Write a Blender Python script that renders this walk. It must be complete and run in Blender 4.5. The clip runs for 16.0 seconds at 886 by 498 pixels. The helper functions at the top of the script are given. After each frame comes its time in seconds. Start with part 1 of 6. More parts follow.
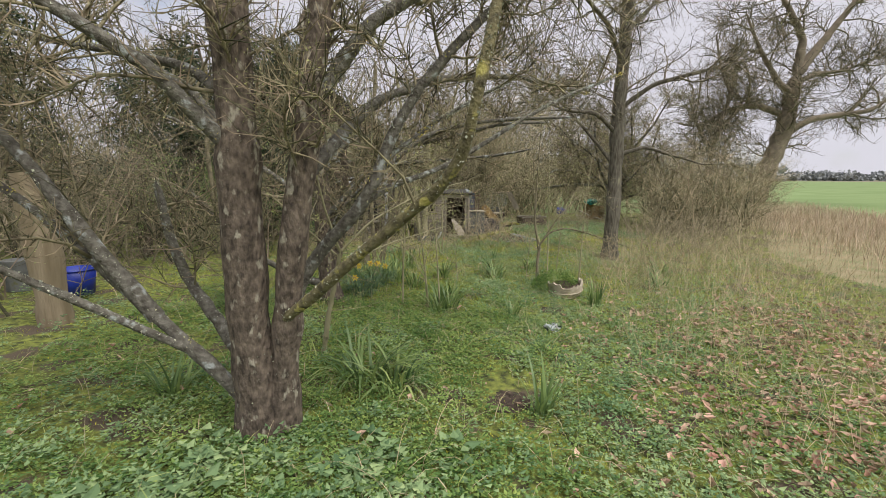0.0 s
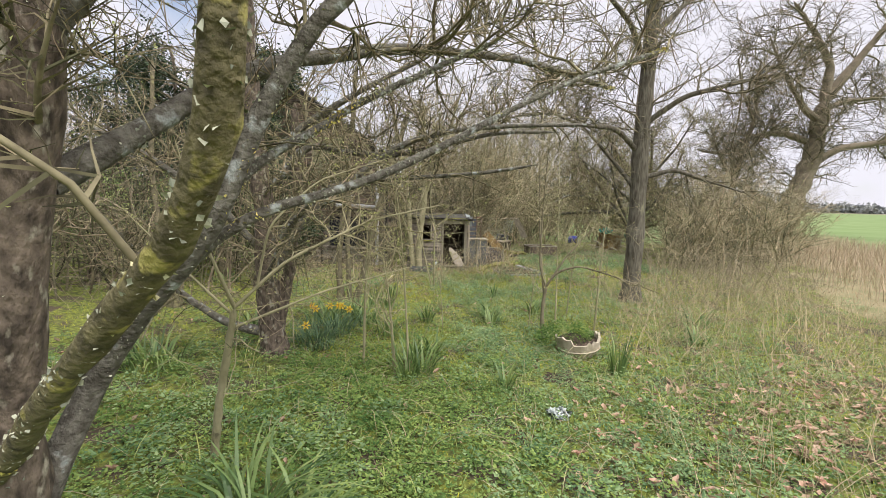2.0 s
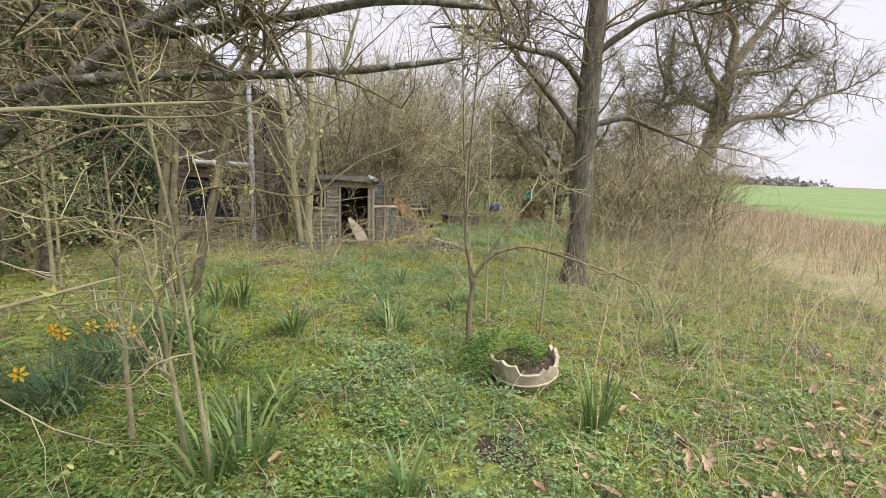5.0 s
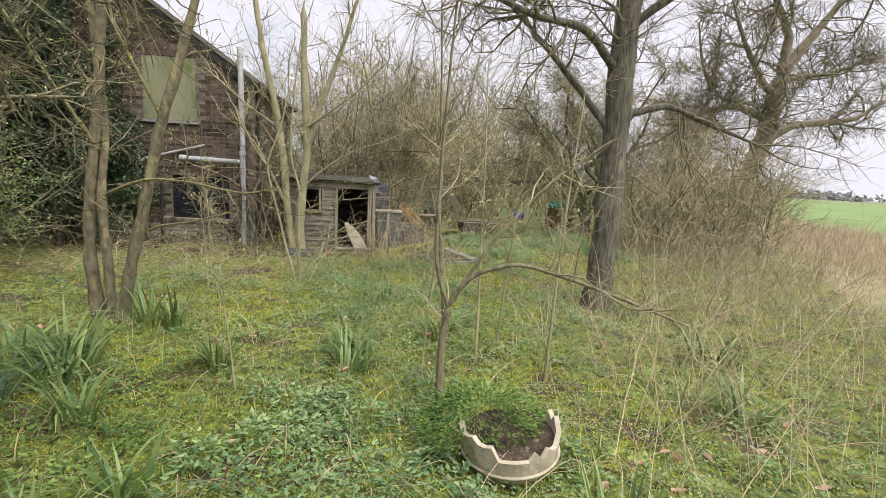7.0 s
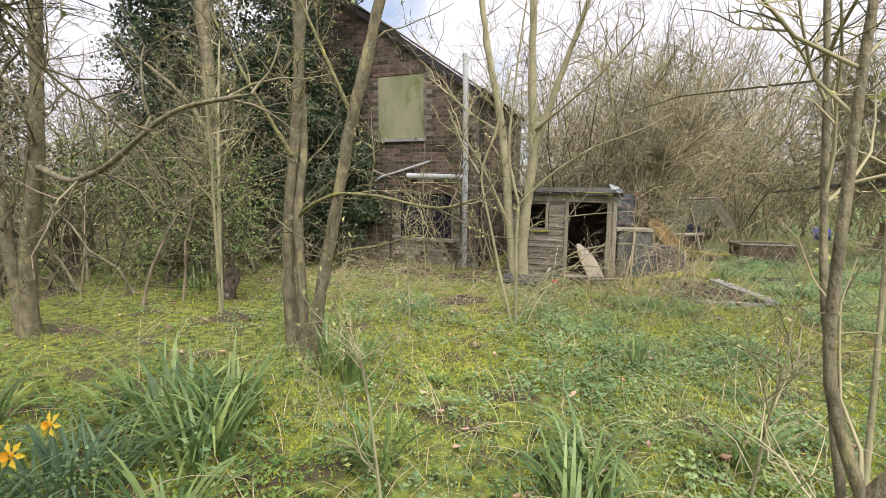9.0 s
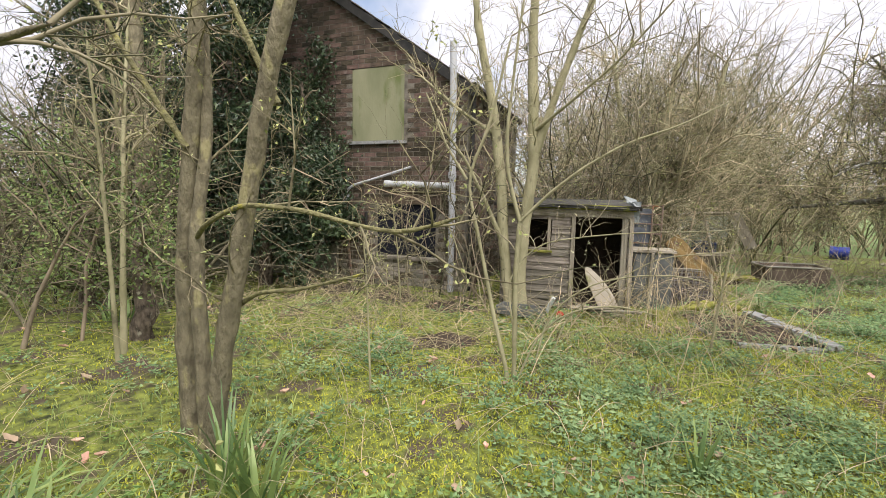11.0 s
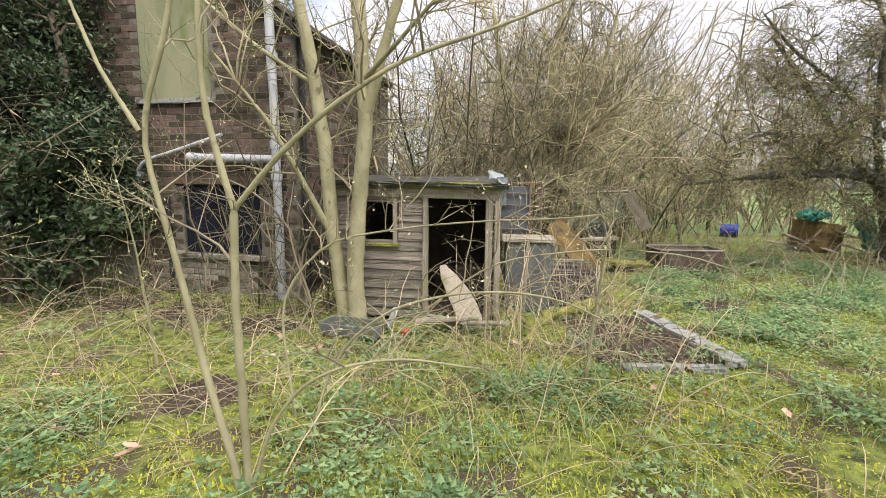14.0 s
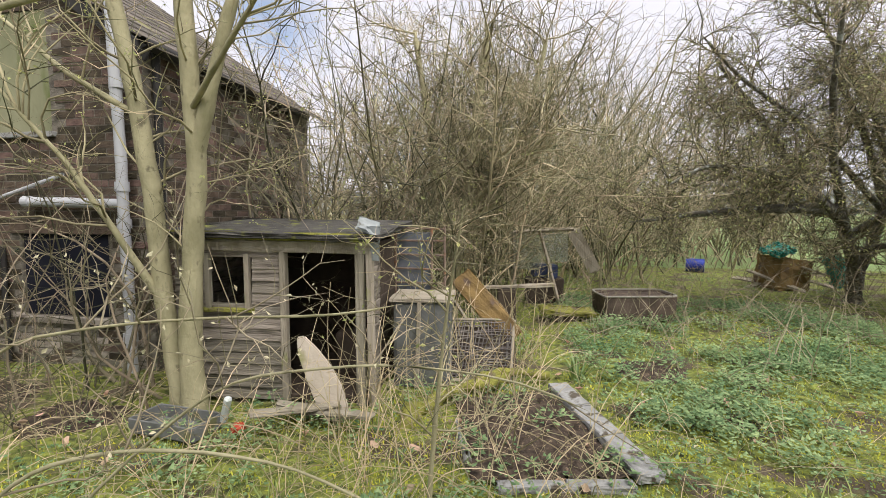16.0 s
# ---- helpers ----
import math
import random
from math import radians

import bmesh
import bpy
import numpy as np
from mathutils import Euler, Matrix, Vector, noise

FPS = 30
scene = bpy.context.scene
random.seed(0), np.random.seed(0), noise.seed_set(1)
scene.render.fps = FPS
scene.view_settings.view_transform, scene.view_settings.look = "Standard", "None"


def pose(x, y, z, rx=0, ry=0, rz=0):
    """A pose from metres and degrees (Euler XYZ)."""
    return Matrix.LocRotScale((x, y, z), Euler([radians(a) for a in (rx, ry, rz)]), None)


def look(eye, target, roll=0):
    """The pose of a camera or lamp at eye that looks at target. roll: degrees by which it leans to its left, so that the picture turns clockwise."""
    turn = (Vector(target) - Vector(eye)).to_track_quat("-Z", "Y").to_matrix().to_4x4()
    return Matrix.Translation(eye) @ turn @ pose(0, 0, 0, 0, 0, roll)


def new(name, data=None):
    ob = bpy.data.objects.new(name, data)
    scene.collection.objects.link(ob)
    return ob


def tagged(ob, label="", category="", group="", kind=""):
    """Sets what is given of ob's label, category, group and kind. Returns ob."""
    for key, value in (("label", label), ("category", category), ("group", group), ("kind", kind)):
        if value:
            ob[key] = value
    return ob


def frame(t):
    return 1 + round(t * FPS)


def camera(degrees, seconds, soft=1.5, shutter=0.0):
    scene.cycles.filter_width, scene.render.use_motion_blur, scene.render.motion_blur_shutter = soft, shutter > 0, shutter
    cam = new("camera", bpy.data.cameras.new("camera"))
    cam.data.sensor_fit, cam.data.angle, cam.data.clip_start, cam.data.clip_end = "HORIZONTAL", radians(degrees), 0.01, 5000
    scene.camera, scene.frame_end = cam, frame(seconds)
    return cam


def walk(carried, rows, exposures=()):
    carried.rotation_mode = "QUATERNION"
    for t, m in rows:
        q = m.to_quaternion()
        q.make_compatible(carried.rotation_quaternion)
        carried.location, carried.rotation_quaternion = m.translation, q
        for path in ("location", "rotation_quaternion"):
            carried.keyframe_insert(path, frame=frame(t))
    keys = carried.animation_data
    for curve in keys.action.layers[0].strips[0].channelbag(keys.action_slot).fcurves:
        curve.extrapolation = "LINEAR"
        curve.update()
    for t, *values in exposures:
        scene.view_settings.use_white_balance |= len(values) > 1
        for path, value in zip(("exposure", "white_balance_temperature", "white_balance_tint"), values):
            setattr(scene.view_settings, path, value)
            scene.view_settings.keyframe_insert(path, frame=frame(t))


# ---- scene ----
cam = camera(88.0, 16.0, soft=0.5)
PATH = [
    (0, (1.722, 1.46, 1.902), (1.748, 3.435, 1.588), 0.4),
    (0.5, (1.845, 1.832, 1.899), (1.862, 3.822, 1.704), 0.7),
    (1, (1.929, 2.268, 1.914), (1.945, 4.259, 1.718), 1.4),
    (1.5, (2.038, 2.667, 1.89), (2.034, 4.658, 1.697), 1.5),
    (2, (2.144, 3.051, 1.886), (2.121, 5.04, 1.673), 1.6),
    (2.5, (2.179, 3.422, 1.812), (2.175, 5.41, 1.596), 1.6),
    (3, (2.201, 3.821, 1.764), (2.217, 5.807, 1.527), 1.8),
    (3.5, (2.217, 4.162, 1.748), (2.25, 6.146, 1.498), 2.1),
    (4, (2.281, 4.579, 1.743), (2.389, 6.555, 1.45), 2.5),
    (4.5, (2.403, 4.98, 1.663), (2.619, 6.944, 1.358), 1.7),
    (5, (2.549, 5.42, 1.661), (2.879, 7.364, 1.327), 2.2),
    (5.2, (2.602, 5.558, 1.702), (2.971, 7.491, 1.348), 3.0),
    (7.3, (3.264, 6.696, 1.535), (3.361, 8.67, 1.23), 3.2),
    (7.5, (3.311, 6.845, 1.557), (3.302, 8.819, 1.235), 2.7),
    (8, (3.351, 7.242, 1.494), (3.014, 9.191, 1.197), 1.0),
    (8.5, (3.165, 7.701, 1.469), (2.52, 9.572, 1.178), 0.4),
    (8.7, (3.088, 7.865, 1.441), (2.327, 9.693, 1.165), 0.3),
    (10.8, (2.644, 9.188, 1.446), (1.868, 11.019, 1.235), 1.2),
    (11, (2.621, 9.304, 1.445), (1.885, 11.151, 1.226), 1.2),
    (11.5, (2.5, 9.638, 1.476), (1.886, 11.52, 1.191), 1.3),
    (12, (2.466, 10.037, 1.446), (1.961, 11.944, 1.118), 1.5),
    (12.5, (2.488, 10.331, 1.472), (2.069, 12.253, 1.11), 1.5),
    (13, (2.612, 10.631, 1.435), (2.227, 12.562, 1.084), 1.3),
    (13.5, (2.763, 10.906, 1.449), (2.399, 12.844, 1.112), 0.7),
    (14, (3.118, 11.115, 1.398), (2.697, 13.049, 1.111), 0.6),
    (14.5, (3.324, 11.369, 1.444), (2.896, 13.306, 1.192), 0.4),
    (15, (3.437, 11.647, 1.551), (3.044, 13.594, 1.312), 0.2),
    (15.5, (3.7, 11.915, 1.514), (3.296, 13.866, 1.346), -0.1),
    (16, (3.917, 12.185, 1.569), (3.541, 14.143, 1.405), -0.0),
]
walk(cam, [(t, look(eye, target, roll)) for t, eye, target, roll in PATH],
     [(0.0, 0.36), (1.5, 0.66), (3.5, 0.74), (7.5, 0.74), (8.5, 0.95), (11.0, 0.92), (12.5, 1.10), (14.5, 1.08), (16.0, 0.80)])


# ---- world, sun, exposure ----
world = bpy.data.worlds.new("sky_world")
scene.world = world
world.use_nodes = True
wt = world.node_tree
wt.nodes.clear()
w_out = wt.nodes.new("ShaderNodeOutputWorld")
w_bg = wt.nodes.new("ShaderNodeBackground")
w_sky = wt.nodes.new("ShaderNodeTexSky")
w_sky.sky_type, w_sky.sun_disc = "NISHITA", False
w_sky.sun_elevation, w_sky.sun_rotation = radians(58), radians(135)
w_noise = wt.nodes.new("ShaderNodeTexNoise")
w_noise.inputs["Scale"].default_value, w_noise.inputs["Detail"].default_value = 4.5, 7
w_ramp = wt.nodes.new("ShaderNodeValToRGB")
w_ramp.color_ramp.elements[0].position, w_ramp.color_ramp.elements[1].position = 0.14, 0.44
w_mix = wt.nodes.new("ShaderNodeMix")
w_mix.data_type = "RGBA"
w_mix.inputs["B"].default_value = (5.6, 5.5, 6.05, 1)
wt.links.new(w_noise.outputs["Fac"], w_ramp.inputs["Fac"])
wt.links.new(w_ramp.outputs["Color"], w_mix.inputs["Factor"])
wt.links.new(w_sky.outputs["Color"], w_mix.inputs["A"])
wt.links.new(w_mix.outputs["Result"], w_bg.inputs["Color"])
w_bg.inputs["Strength"].default_value = 0.10
wt.links.new(w_bg.outputs["Background"], w_out.inputs["Surface"])

sun_data = bpy.data.lights.new("sun", "SUN")
sun_data.energy, sun_data.angle, sun_data.color = 3.2, radians(60), (1.0, 0.95, 0.87)
sun = new("sun", sun_data)
sun.matrix_world = look((7, 1, 16), (0, 8, 0))


# ---- materials ----
def surf(name, a, b, scale=6.0, detail=6.0, rough=0.85, bump=0.3, bump_scale=40.0, spots=None, spot_scale=9.0,
         spot_at=0.6, vary=0.0, island=False, stretch=(1, 1, 1), metal=0.0, spec=0.3, through_light=0.0):
    """A two-scale surface: a and b mixed by noise, spots of a third colour, fine relief, lightness varied from piece to piece."""
    m = bpy.data.materials.new(name)
    m.use_nodes = True
    t = m.node_tree
    n, lk = t.nodes, t.links
    p = n["Principled BSDF"]
    co = n.new("ShaderNodeTexCoord")
    mp = n.new("ShaderNodeMapping")
    mp.inputs["Scale"].default_value = stretch
    lk.new(co.outputs["Object"], mp.inputs["Vector"])

    def noisy(s, d):
        x = n.new("ShaderNodeTexNoise")
        x.inputs["Scale"].default_value, x.inputs["Detail"].default_value = s, d
        lk.new(mp.outputs["Vector"], x.inputs["Vector"])
        return x.outputs["Fac"]

    def ramp(v, lo, hi):
        r = n.new("ShaderNodeMapRange")
        r.inputs["From Min"].default_value, r.inputs["From Max"].default_value = lo, hi
        lk.new(v, r.inputs["Value"])
        return r.outputs["Result"]

    def mix(f, x, y):
        k = n.new("ShaderNodeMix")
        k.data_type = "RGBA"
        if hasattr(f, "default_value"):
            lk.new(f, k.inputs["Factor"])
        else:
            k.inputs["Factor"].default_value = f
        for sock, c in (("A", x), ("B", y)):
            if isinstance(c, tuple):
                k.inputs[sock].default_value = (*c, 1)
            else:
                lk.new(c, k.inputs[sock])
        return k.outputs["Result"]

    base = mix(ramp(noisy(scale, detail), 0.32, 0.68), a, b)
    if spots:
        base = mix(ramp(noisy(spot_scale, 5), spot_at, spot_at + 0.08), base, spots)
    if vary:
        if island:
            g = n.new("ShaderNodeNewGeometry")
            r = g.outputs["Random Per Island"]
        else:
            g = n.new("ShaderNodeObjectInfo")
            r = g.outputs["Random"]
        hsv = n.new("ShaderNodeHueSaturation")
        rr = n.new("ShaderNodeMapRange")
        rr.inputs["To Min"].default_value, rr.inputs["To Max"].default_value = 1 - vary, 1 + vary
        lk.new(r, rr.inputs["Value"])
        lk.new(rr.outputs["Result"], hsv.inputs["Value"])
        h2 = n.new("ShaderNodeMapRange")
        h2.inputs["To Min"].default_value, h2.inputs["To Max"].default_value = 0.5 + vary * 0.06, 0.5 - vary * 0.06
        lk.new(r, h2.inputs["Value"])
        lk.new(h2.outputs["Result"], hsv.inputs["Hue"])
        lk.new(base, hsv.inputs["Color"])
        base = hsv.outputs["Color"]
    lk.new(base, p.inputs["Base Color"])
    p.inputs["Roughness"].default_value, p.inputs["Metallic"].default_value = rough, metal
    p.inputs["Specular IOR Level"].default_value = spec
    if bump:
        bp = n.new("ShaderNodeBump")
        bp.inputs["Strength"].default_value, bp.inputs["Distance"].default_value = bump, 0.02
        lk.new(noisy(bump_scale, 4), bp.inputs["Height"])
        lk.new(bp.outputs["Normal"], p.inputs["Normal"])
    if through_light:
        tr = n.new("ShaderNodeBsdfTranslucent")
        lk.new(base, tr.inputs["Color"])
        ms = n.new("ShaderNodeMixShader")
        ms.inputs["Fac"].default_value = through_light
        lk.new(p.outputs["BSDF"], ms.inputs[1])
        lk.new(tr.outputs["BSDF"], ms.inputs[2])
        lk.new(ms.outputs["Shader"], n["Material Output"].inputs["Surface"])
    return m


M_EARTH = surf("moss_and_earth", (0.042, 0.050, 0.022), (0.27, 0.31, 0.065), 13, 10, 0.95, 1.0, 60, (0.105, 0.082, 0.058), 2.1, 0.53)
M_FIELD = surf("field_grass", (0.14, 0.21, 0.07), (0.20, 0.27, 0.11), 0.2, 6, 0.95, 0.4, 3)
M_STUBBLE = surf("rough_grass", (0.30, 0.24, 0.15), (0.17, 0.18, 0.08), 1.4, 9, 0.95, 0.6, 12)
M_SOIL = surf("dark_soil", (0.03, 0.022, 0.017), (0.095, 0.07, 0.052), 18, 9, 0.95, 1.0, 45, (0.22, 0.16, 0.11), 30, 0.60)
M_BARK = surf("apple_bark", (0.05, 0.04, 0.032), (0.20, 0.16, 0.125), 26, 9, 0.95, 1.0, 45, (0.34, 0.315, 0.25), 16, 0.59, stretch=(1, 1, 0.55))
M_LICHEN = surf("lichened_bark", (0.085, 0.075, 0.046), (0.23, 0.205, 0.11), 22, 8, 0.95, 1.0, 50, (0.42, 0.38, 0.13), 12, 0.58)
M_YELLOWLICHEN = surf("yellow_lichened_bark", (0.13, 0.12, 0.065), (0.27, 0.25, 0.12), 22, 8, 0.95, 1.0, 50, (0.38, 0.34, 0.09), 10, 0.58)
M_GREYLICHEN = surf("grey_lichened_bark", (0.075, 0.068, 0.055), (0.20, 0.19, 0.16), 22, 8, 0.95, 1.0, 50, (0.33, 0.355, 0.34), 11, 0.58)
M_ASH = surf("grey_bark", (0.068, 0.060, 0.046), (0.19, 0.175, 0.14), 22, 9, 0.95, 1.0, 40, (0.27, 0.26, 0.17), 6, 0.62, stretch=(1, 1, 0.22))
M_OAK = surf("oak_bark", (0.15, 0.125, 0.095), (0.24, 0.20, 0.15), 3, 8, 0.95, 0.8, 16)
M_WILLOW = surf("smooth_green_bark", (0.24, 0.225, 0.13), (0.38, 0.35, 0.22), 7, 7, 0.8, 0.5, 40, (0.15, 0.135, 0.085), 12, 0.63, stretch=(1, 1, 0.6))
M_YOUNG = surf("young_bark", (0.115, 0.10, 0.065), (0.25, 0.22, 0.145), 20, 7, 0.85, 0.8, 60, (0.29, 0.26, 0.14), 12, 0.58, stretch=(1, 1, 0.5))
M_TWIG = surf("bare_twig", (0.100, 0.090, 0.058), (0.23, 0.207, 0.135), 5, 5, 0.9, 0, vary=0.75, island=True)
M_MOSSTWIG = surf("lichened_twig", (0.085, 0.073, 0.046), (0.29, 0.265, 0.16), 12, 6, 0.9, 0, vary=0.75, island=True)
M_THICKET = surf("thicket_twig", (0.125, 0.113, 0.068), (0.42, 0.385, 0.235), 1.6, 6, 0.9, 0, vary=0.75, island=True)
M_PALETWIG = surf("bramble_canes", (0.20, 0.17, 0.115), (0.36, 0.315, 0.215), 3, 5, 0.85, 0, vary=0.3, island=True)
M_BUD = surf("buds", (0.33, 0.36, 0.12), (0.45, 0.47, 0.22), 8, 3, 0.8, 0, vary=0.3, island=True, through_light=0.2)
M_PALEBUD = surf("pale_catkin_buds", (0.42, 0.40, 0.26), (0.55, 0.50, 0.34), 8, 3, 0.8, 0, vary=0.2, island=True)
M_CRUST = surf("leafy_lichen", (0.30, 0.32, 0.25), (0.52, 0.54, 0.42), 5, 4, 0.95, 0, spots=(0.54, 0.48, 0.13), spot_scale=3.0, spot_at=0.56, vary=0.4, island=True)
M_STRAW = surf("dead_straw", (0.36, 0.30, 0.18), (0.54, 0.46, 0.30), 3, 4, 0.85, 0, vary=0.35, island=True, through_light=0.15)
M_REED = surf("dead_reed", (0.36, 0.29, 0.205), (0.52, 0.43, 0.31), 0.4, 4, 0.9, 0, vary=0.3, island=True, through_light=0.15)
M_GRASS = surf("grass_blade", (0.17, 0.25, 0.075), (0.36, 0.42, 0.15), 1.3, 4, 0.7, 0, vary=0.45, island=True, through_light=0.3)
M_MOSS = surf("moss_tuft", (0.29, 0.34, 0.05), (0.54, 0.53, 0.068), 0.8, 5, 0.9, 0, vary=0.28, island=True, through_light=0.2)
M_NETTLE = surf("nettle_leaf", (0.125, 0.22, 0.10), (0.28, 0.385, 0.185), 1.4, 4, 0.8, 0, spec=0.15, vary=0.42, island=True, through_light=0.25)
M_LUSH = surf("fresh_leaf", (0.105, 0.20, 0.055), (0.255, 0.36, 0.105), 2.2, 4, 0.75, 0, spec=0.2, vary=0.45, island=True, through_light=0.3)
M_STRAP = surf("strap_leaf", (0.10, 0.18, 0.06), (0.24, 0.33, 0.11), 2.0, 4, 0.4, 0, vary=0.5, island=True, through_light=0.25, spec=0.5)
M_DAFFLEAF = surf("daffodil_leaf", (0.09, 0.165, 0.09), (0.16, 0.24, 0.13), 3.0, 4, 0.5, 0, vary=0.3, island=True, through_light=0.2)
M_PETAL = surf("yellow_petals", (0.80, 0.55, 0.04), (0.85, 0.66, 0.10), 20, 3, 0.6, 0, through_light=0.3)
M_TRUMPET = surf("orange_trumpet", (0.82, 0.40, 0.03), (0.86, 0.52, 0.05), 20, 3, 0.6, 0, through_light=0.2)
M_DEADLEAF = surf("fallen_leaf", (0.33, 0.21, 0.14), (0.58, 0.43, 0.32), 3, 4, 0.8, 0, vary=0.5, island=True, through_light=0.1)
M_HOLLY = surf("dark_evergreen_leaves", (0.022, 0.042, 0.020), (0.055, 0.086, 0.038), 1.5, 4, 0.4, 0, vary=0.5, island=True, spec=0.4)
M_IVY = surf("ivy_leaf", (0.13, 0.20, 0.065), (0.25, 0.33, 0.12), 1.5, 4, 0.5, 0, vary=0.4, island=True, through_light=0.2)
M_MORTAR = surf("old_mortar", (0.10, 0.09, 0.075), (0.24, 0.215, 0.18), 8, 7, 0.95, 0.8, 60, (0.09, 0.08, 0.062), 2.5, 0.56)
M_BRICK = surf("weathered_brick", (0.062, 0.046, 0.036), (0.145, 0.108, 0.080), 7, 8, 0.95, 0.7, 50, (0.24, 0.21, 0.175), 2.2, 0.63, vary=0.6)
M_BRICKI = surf("weathered_brick", (0.062, 0.046, 0.036), (0.145, 0.108, 0.080), 7, 8, 0.95, 0.7, 50, (0.24, 0.21, 0.175), 2.2, 0.63, vary=0.6, island=True)
M_BRICKPALE = surf("limewashed_brick", (0.17, 0.15, 0.125), (0.36, 0.33, 0.28), 9, 8, 0.95, 0.7, 50, (0.10, 0.085, 0.07), 5, 0.55, vary=0.35)
M_RENDER = surf("stained_render", (0.20, 0.19, 0.15), (0.30, 0.28, 0.22), 2.5, 8, 0.95, 0.4, 30, (0.12, 0.13, 0.08), 2.0, 0.58)
M_SLATE = surf("roof_slates", (0.085, 0.075, 0.065), (0.14, 0.12, 0.10), 4, 6, 0.85, 0.5, 30, (0.15, 0.15, 0.06), 4, 0.62, vary=0.3, island=True)
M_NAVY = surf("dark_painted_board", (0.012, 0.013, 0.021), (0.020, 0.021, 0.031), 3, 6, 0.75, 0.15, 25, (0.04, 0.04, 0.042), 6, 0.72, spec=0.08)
M_PLY = surf("green_stained_plywood", (0.19, 0.20, 0.115), (0.30, 0.295, 0.19), 2.2, 8, 0.85, 0.25, 30, (0.14, 0.165, 0.06), 2.0, 0.56, stretch=(1, 1, 0.4))
M_PVC = surf("grey_plastic_pipe", (0.42, 0.43, 0.46), (0.52, 0.53, 0.56), 4, 6, 0.5, 0.1, 30, (0.36, 0.37, 0.33), 5, 0.62, stretch=(1, 1, 0.4))
M_IRON = surf("rusty_iron", (0.13, 0.10, 0.085), (0.24, 0.17, 0.13), 12, 7, 0.85, 0.5, 50, (0.27, 0.14, 0.075), 9, 0.58)
M_BLACK = surf("black_pipe", (0.02, 0.02, 0.02), (0.045, 0.042, 0.04), 8, 5, 0.7, 0.2, 40)
M_BOARD = surf("weathered_boards", (0.16, 0.14, 0.115), (0.32, 0.285, 0.24), 8, 9, 0.9, 0.7, 40, (0.10, 0.088, 0.07), 6, 0.58, vary=0.28, stretch=(0.25, 1, 3.5))
M_TIMBER = surf("weathered_timber", (0.25, 0.22, 0.17), (0.38, 0.34, 0.275), 7, 8, 0.9, 0.6, 45, (0.24, 0.26, 0.08), 6, 0.63, vary=0.2, stretch=(1, 1, 0.3))
M_POST = surf("pale_round_timber", (0.17, 0.135, 0.085), (0.29, 0.24, 0.165), 10, 8, 0.85, 0.6, 40, (0.11, 0.09, 0.06), 7, 0.62, stretch=(1, 1, 0.12))
# Dark old wood; on the shed's inner boards it also paints the inside shade.
M_DARKWOOD_SHADE = surf("dark_wood_and_inside_shade", (0.045, 0.034, 0.026), (0.085, 0.065, 0.05), 6, 6, 0.95, 0.3, 40)
M_FELT = surf("torn_roof_felt", (0.045, 0.043, 0.04), (0.10, 0.095, 0.085), 9, 7, 0.95, 0.7, 60, (0.19, 0.20, 0.05), 5, 0.60)
M_ZINC = surf("zinc_sheet", (0.22, 0.245, 0.25), (0.33, 0.355, 0.355), 9, 7, 0.6, 0.3, 30, (0.12, 0.11, 0.09), 8, 0.6, metal=0.2)
M_MOSSY = surf("mossed_timber", (0.16, 0.165, 0.035), (0.30, 0.29, 0.07), 12, 8, 0.95, 1.0, 60, (0.17, 0.14, 0.10), 8, 0.58)
M_SLAB = surf("grey_stone_edging", (0.22, 0.22, 0.215), (0.38, 0.385, 0.38), 9, 9, 0.9, 0.6, 45, (0.10, 0.085, 0.065), 9, 0.56)
M_OCHRE = surf("rusted_yellow_panel", (0.15, 0.10, 0.045), (0.27, 0.18, 0.07), 6, 7, 0.8, 0.4, 40, (0.14, 0.10, 0.08), 5, 0.60)
M_TUB = surf("brown_tub_sides", (0.075, 0.056, 0.046), (0.14, 0.105, 0.085), 6, 7, 0.8, 0.4, 40)
M_TUBRIM = surf("grey_tub_rim", (0.22, 0.21, 0.185), (0.33, 0.315, 0.27), 7, 7, 0.7, 0.3, 40, (0.20, 0.22, 0.08), 6, 0.64)
M_POT = surf("pale_stone_pot", (0.36, 0.31, 0.235), (0.52, 0.465, 0.37), 9, 8, 0.85, 0.4, 40, (0.28, 0.20, 0.14), 6, 0.62)
M_BLUE = surf("blue_plastic", (0.006, 0.02, 0.22), (0.01, 0.035, 0.33), 5, 4, 0.4, 0.05, 20, spec=0.5)
M_DARKBLUE = surf("faded_blue_crate", (0.02, 0.03, 0.08), (0.04, 0.055, 0.13), 5, 5, 0.6, 0.1, 20)
M_TEAL = surf("teal_tarpaulin", (0.02, 0.20, 0.16), (0.05, 0.30, 0.24), 4, 6, 0.6, 0.4, 14)
M_GREY_TUB = surf("grey_plastic_tub", (0.10, 0.105, 0.105), (0.18, 0.185, 0.18), 6, 6, 0.7, 0.2, 30, (0.14, 0.14, 0.07), 6, 0.6)
M_RACKSHEET = surf("blue_grey_sheet", (0.10, 0.115, 0.14), (0.19, 0.205, 0.235), 5, 6, 0.7, 0.2, 30, (0.10, 0.10, 0.07), 6, 0.6)
M_WHITE = surf("white_plastic", (0.45, 0.52, 0.52), (0.66, 0.70, 0.70), 14, 5, 0.4, 0.3, 30)
M_RED = surf("red_plastic", (0.38, 0.035, 0.015), (0.50, 0.07, 0.03), 9, 5, 0.5, 0.1, 30)
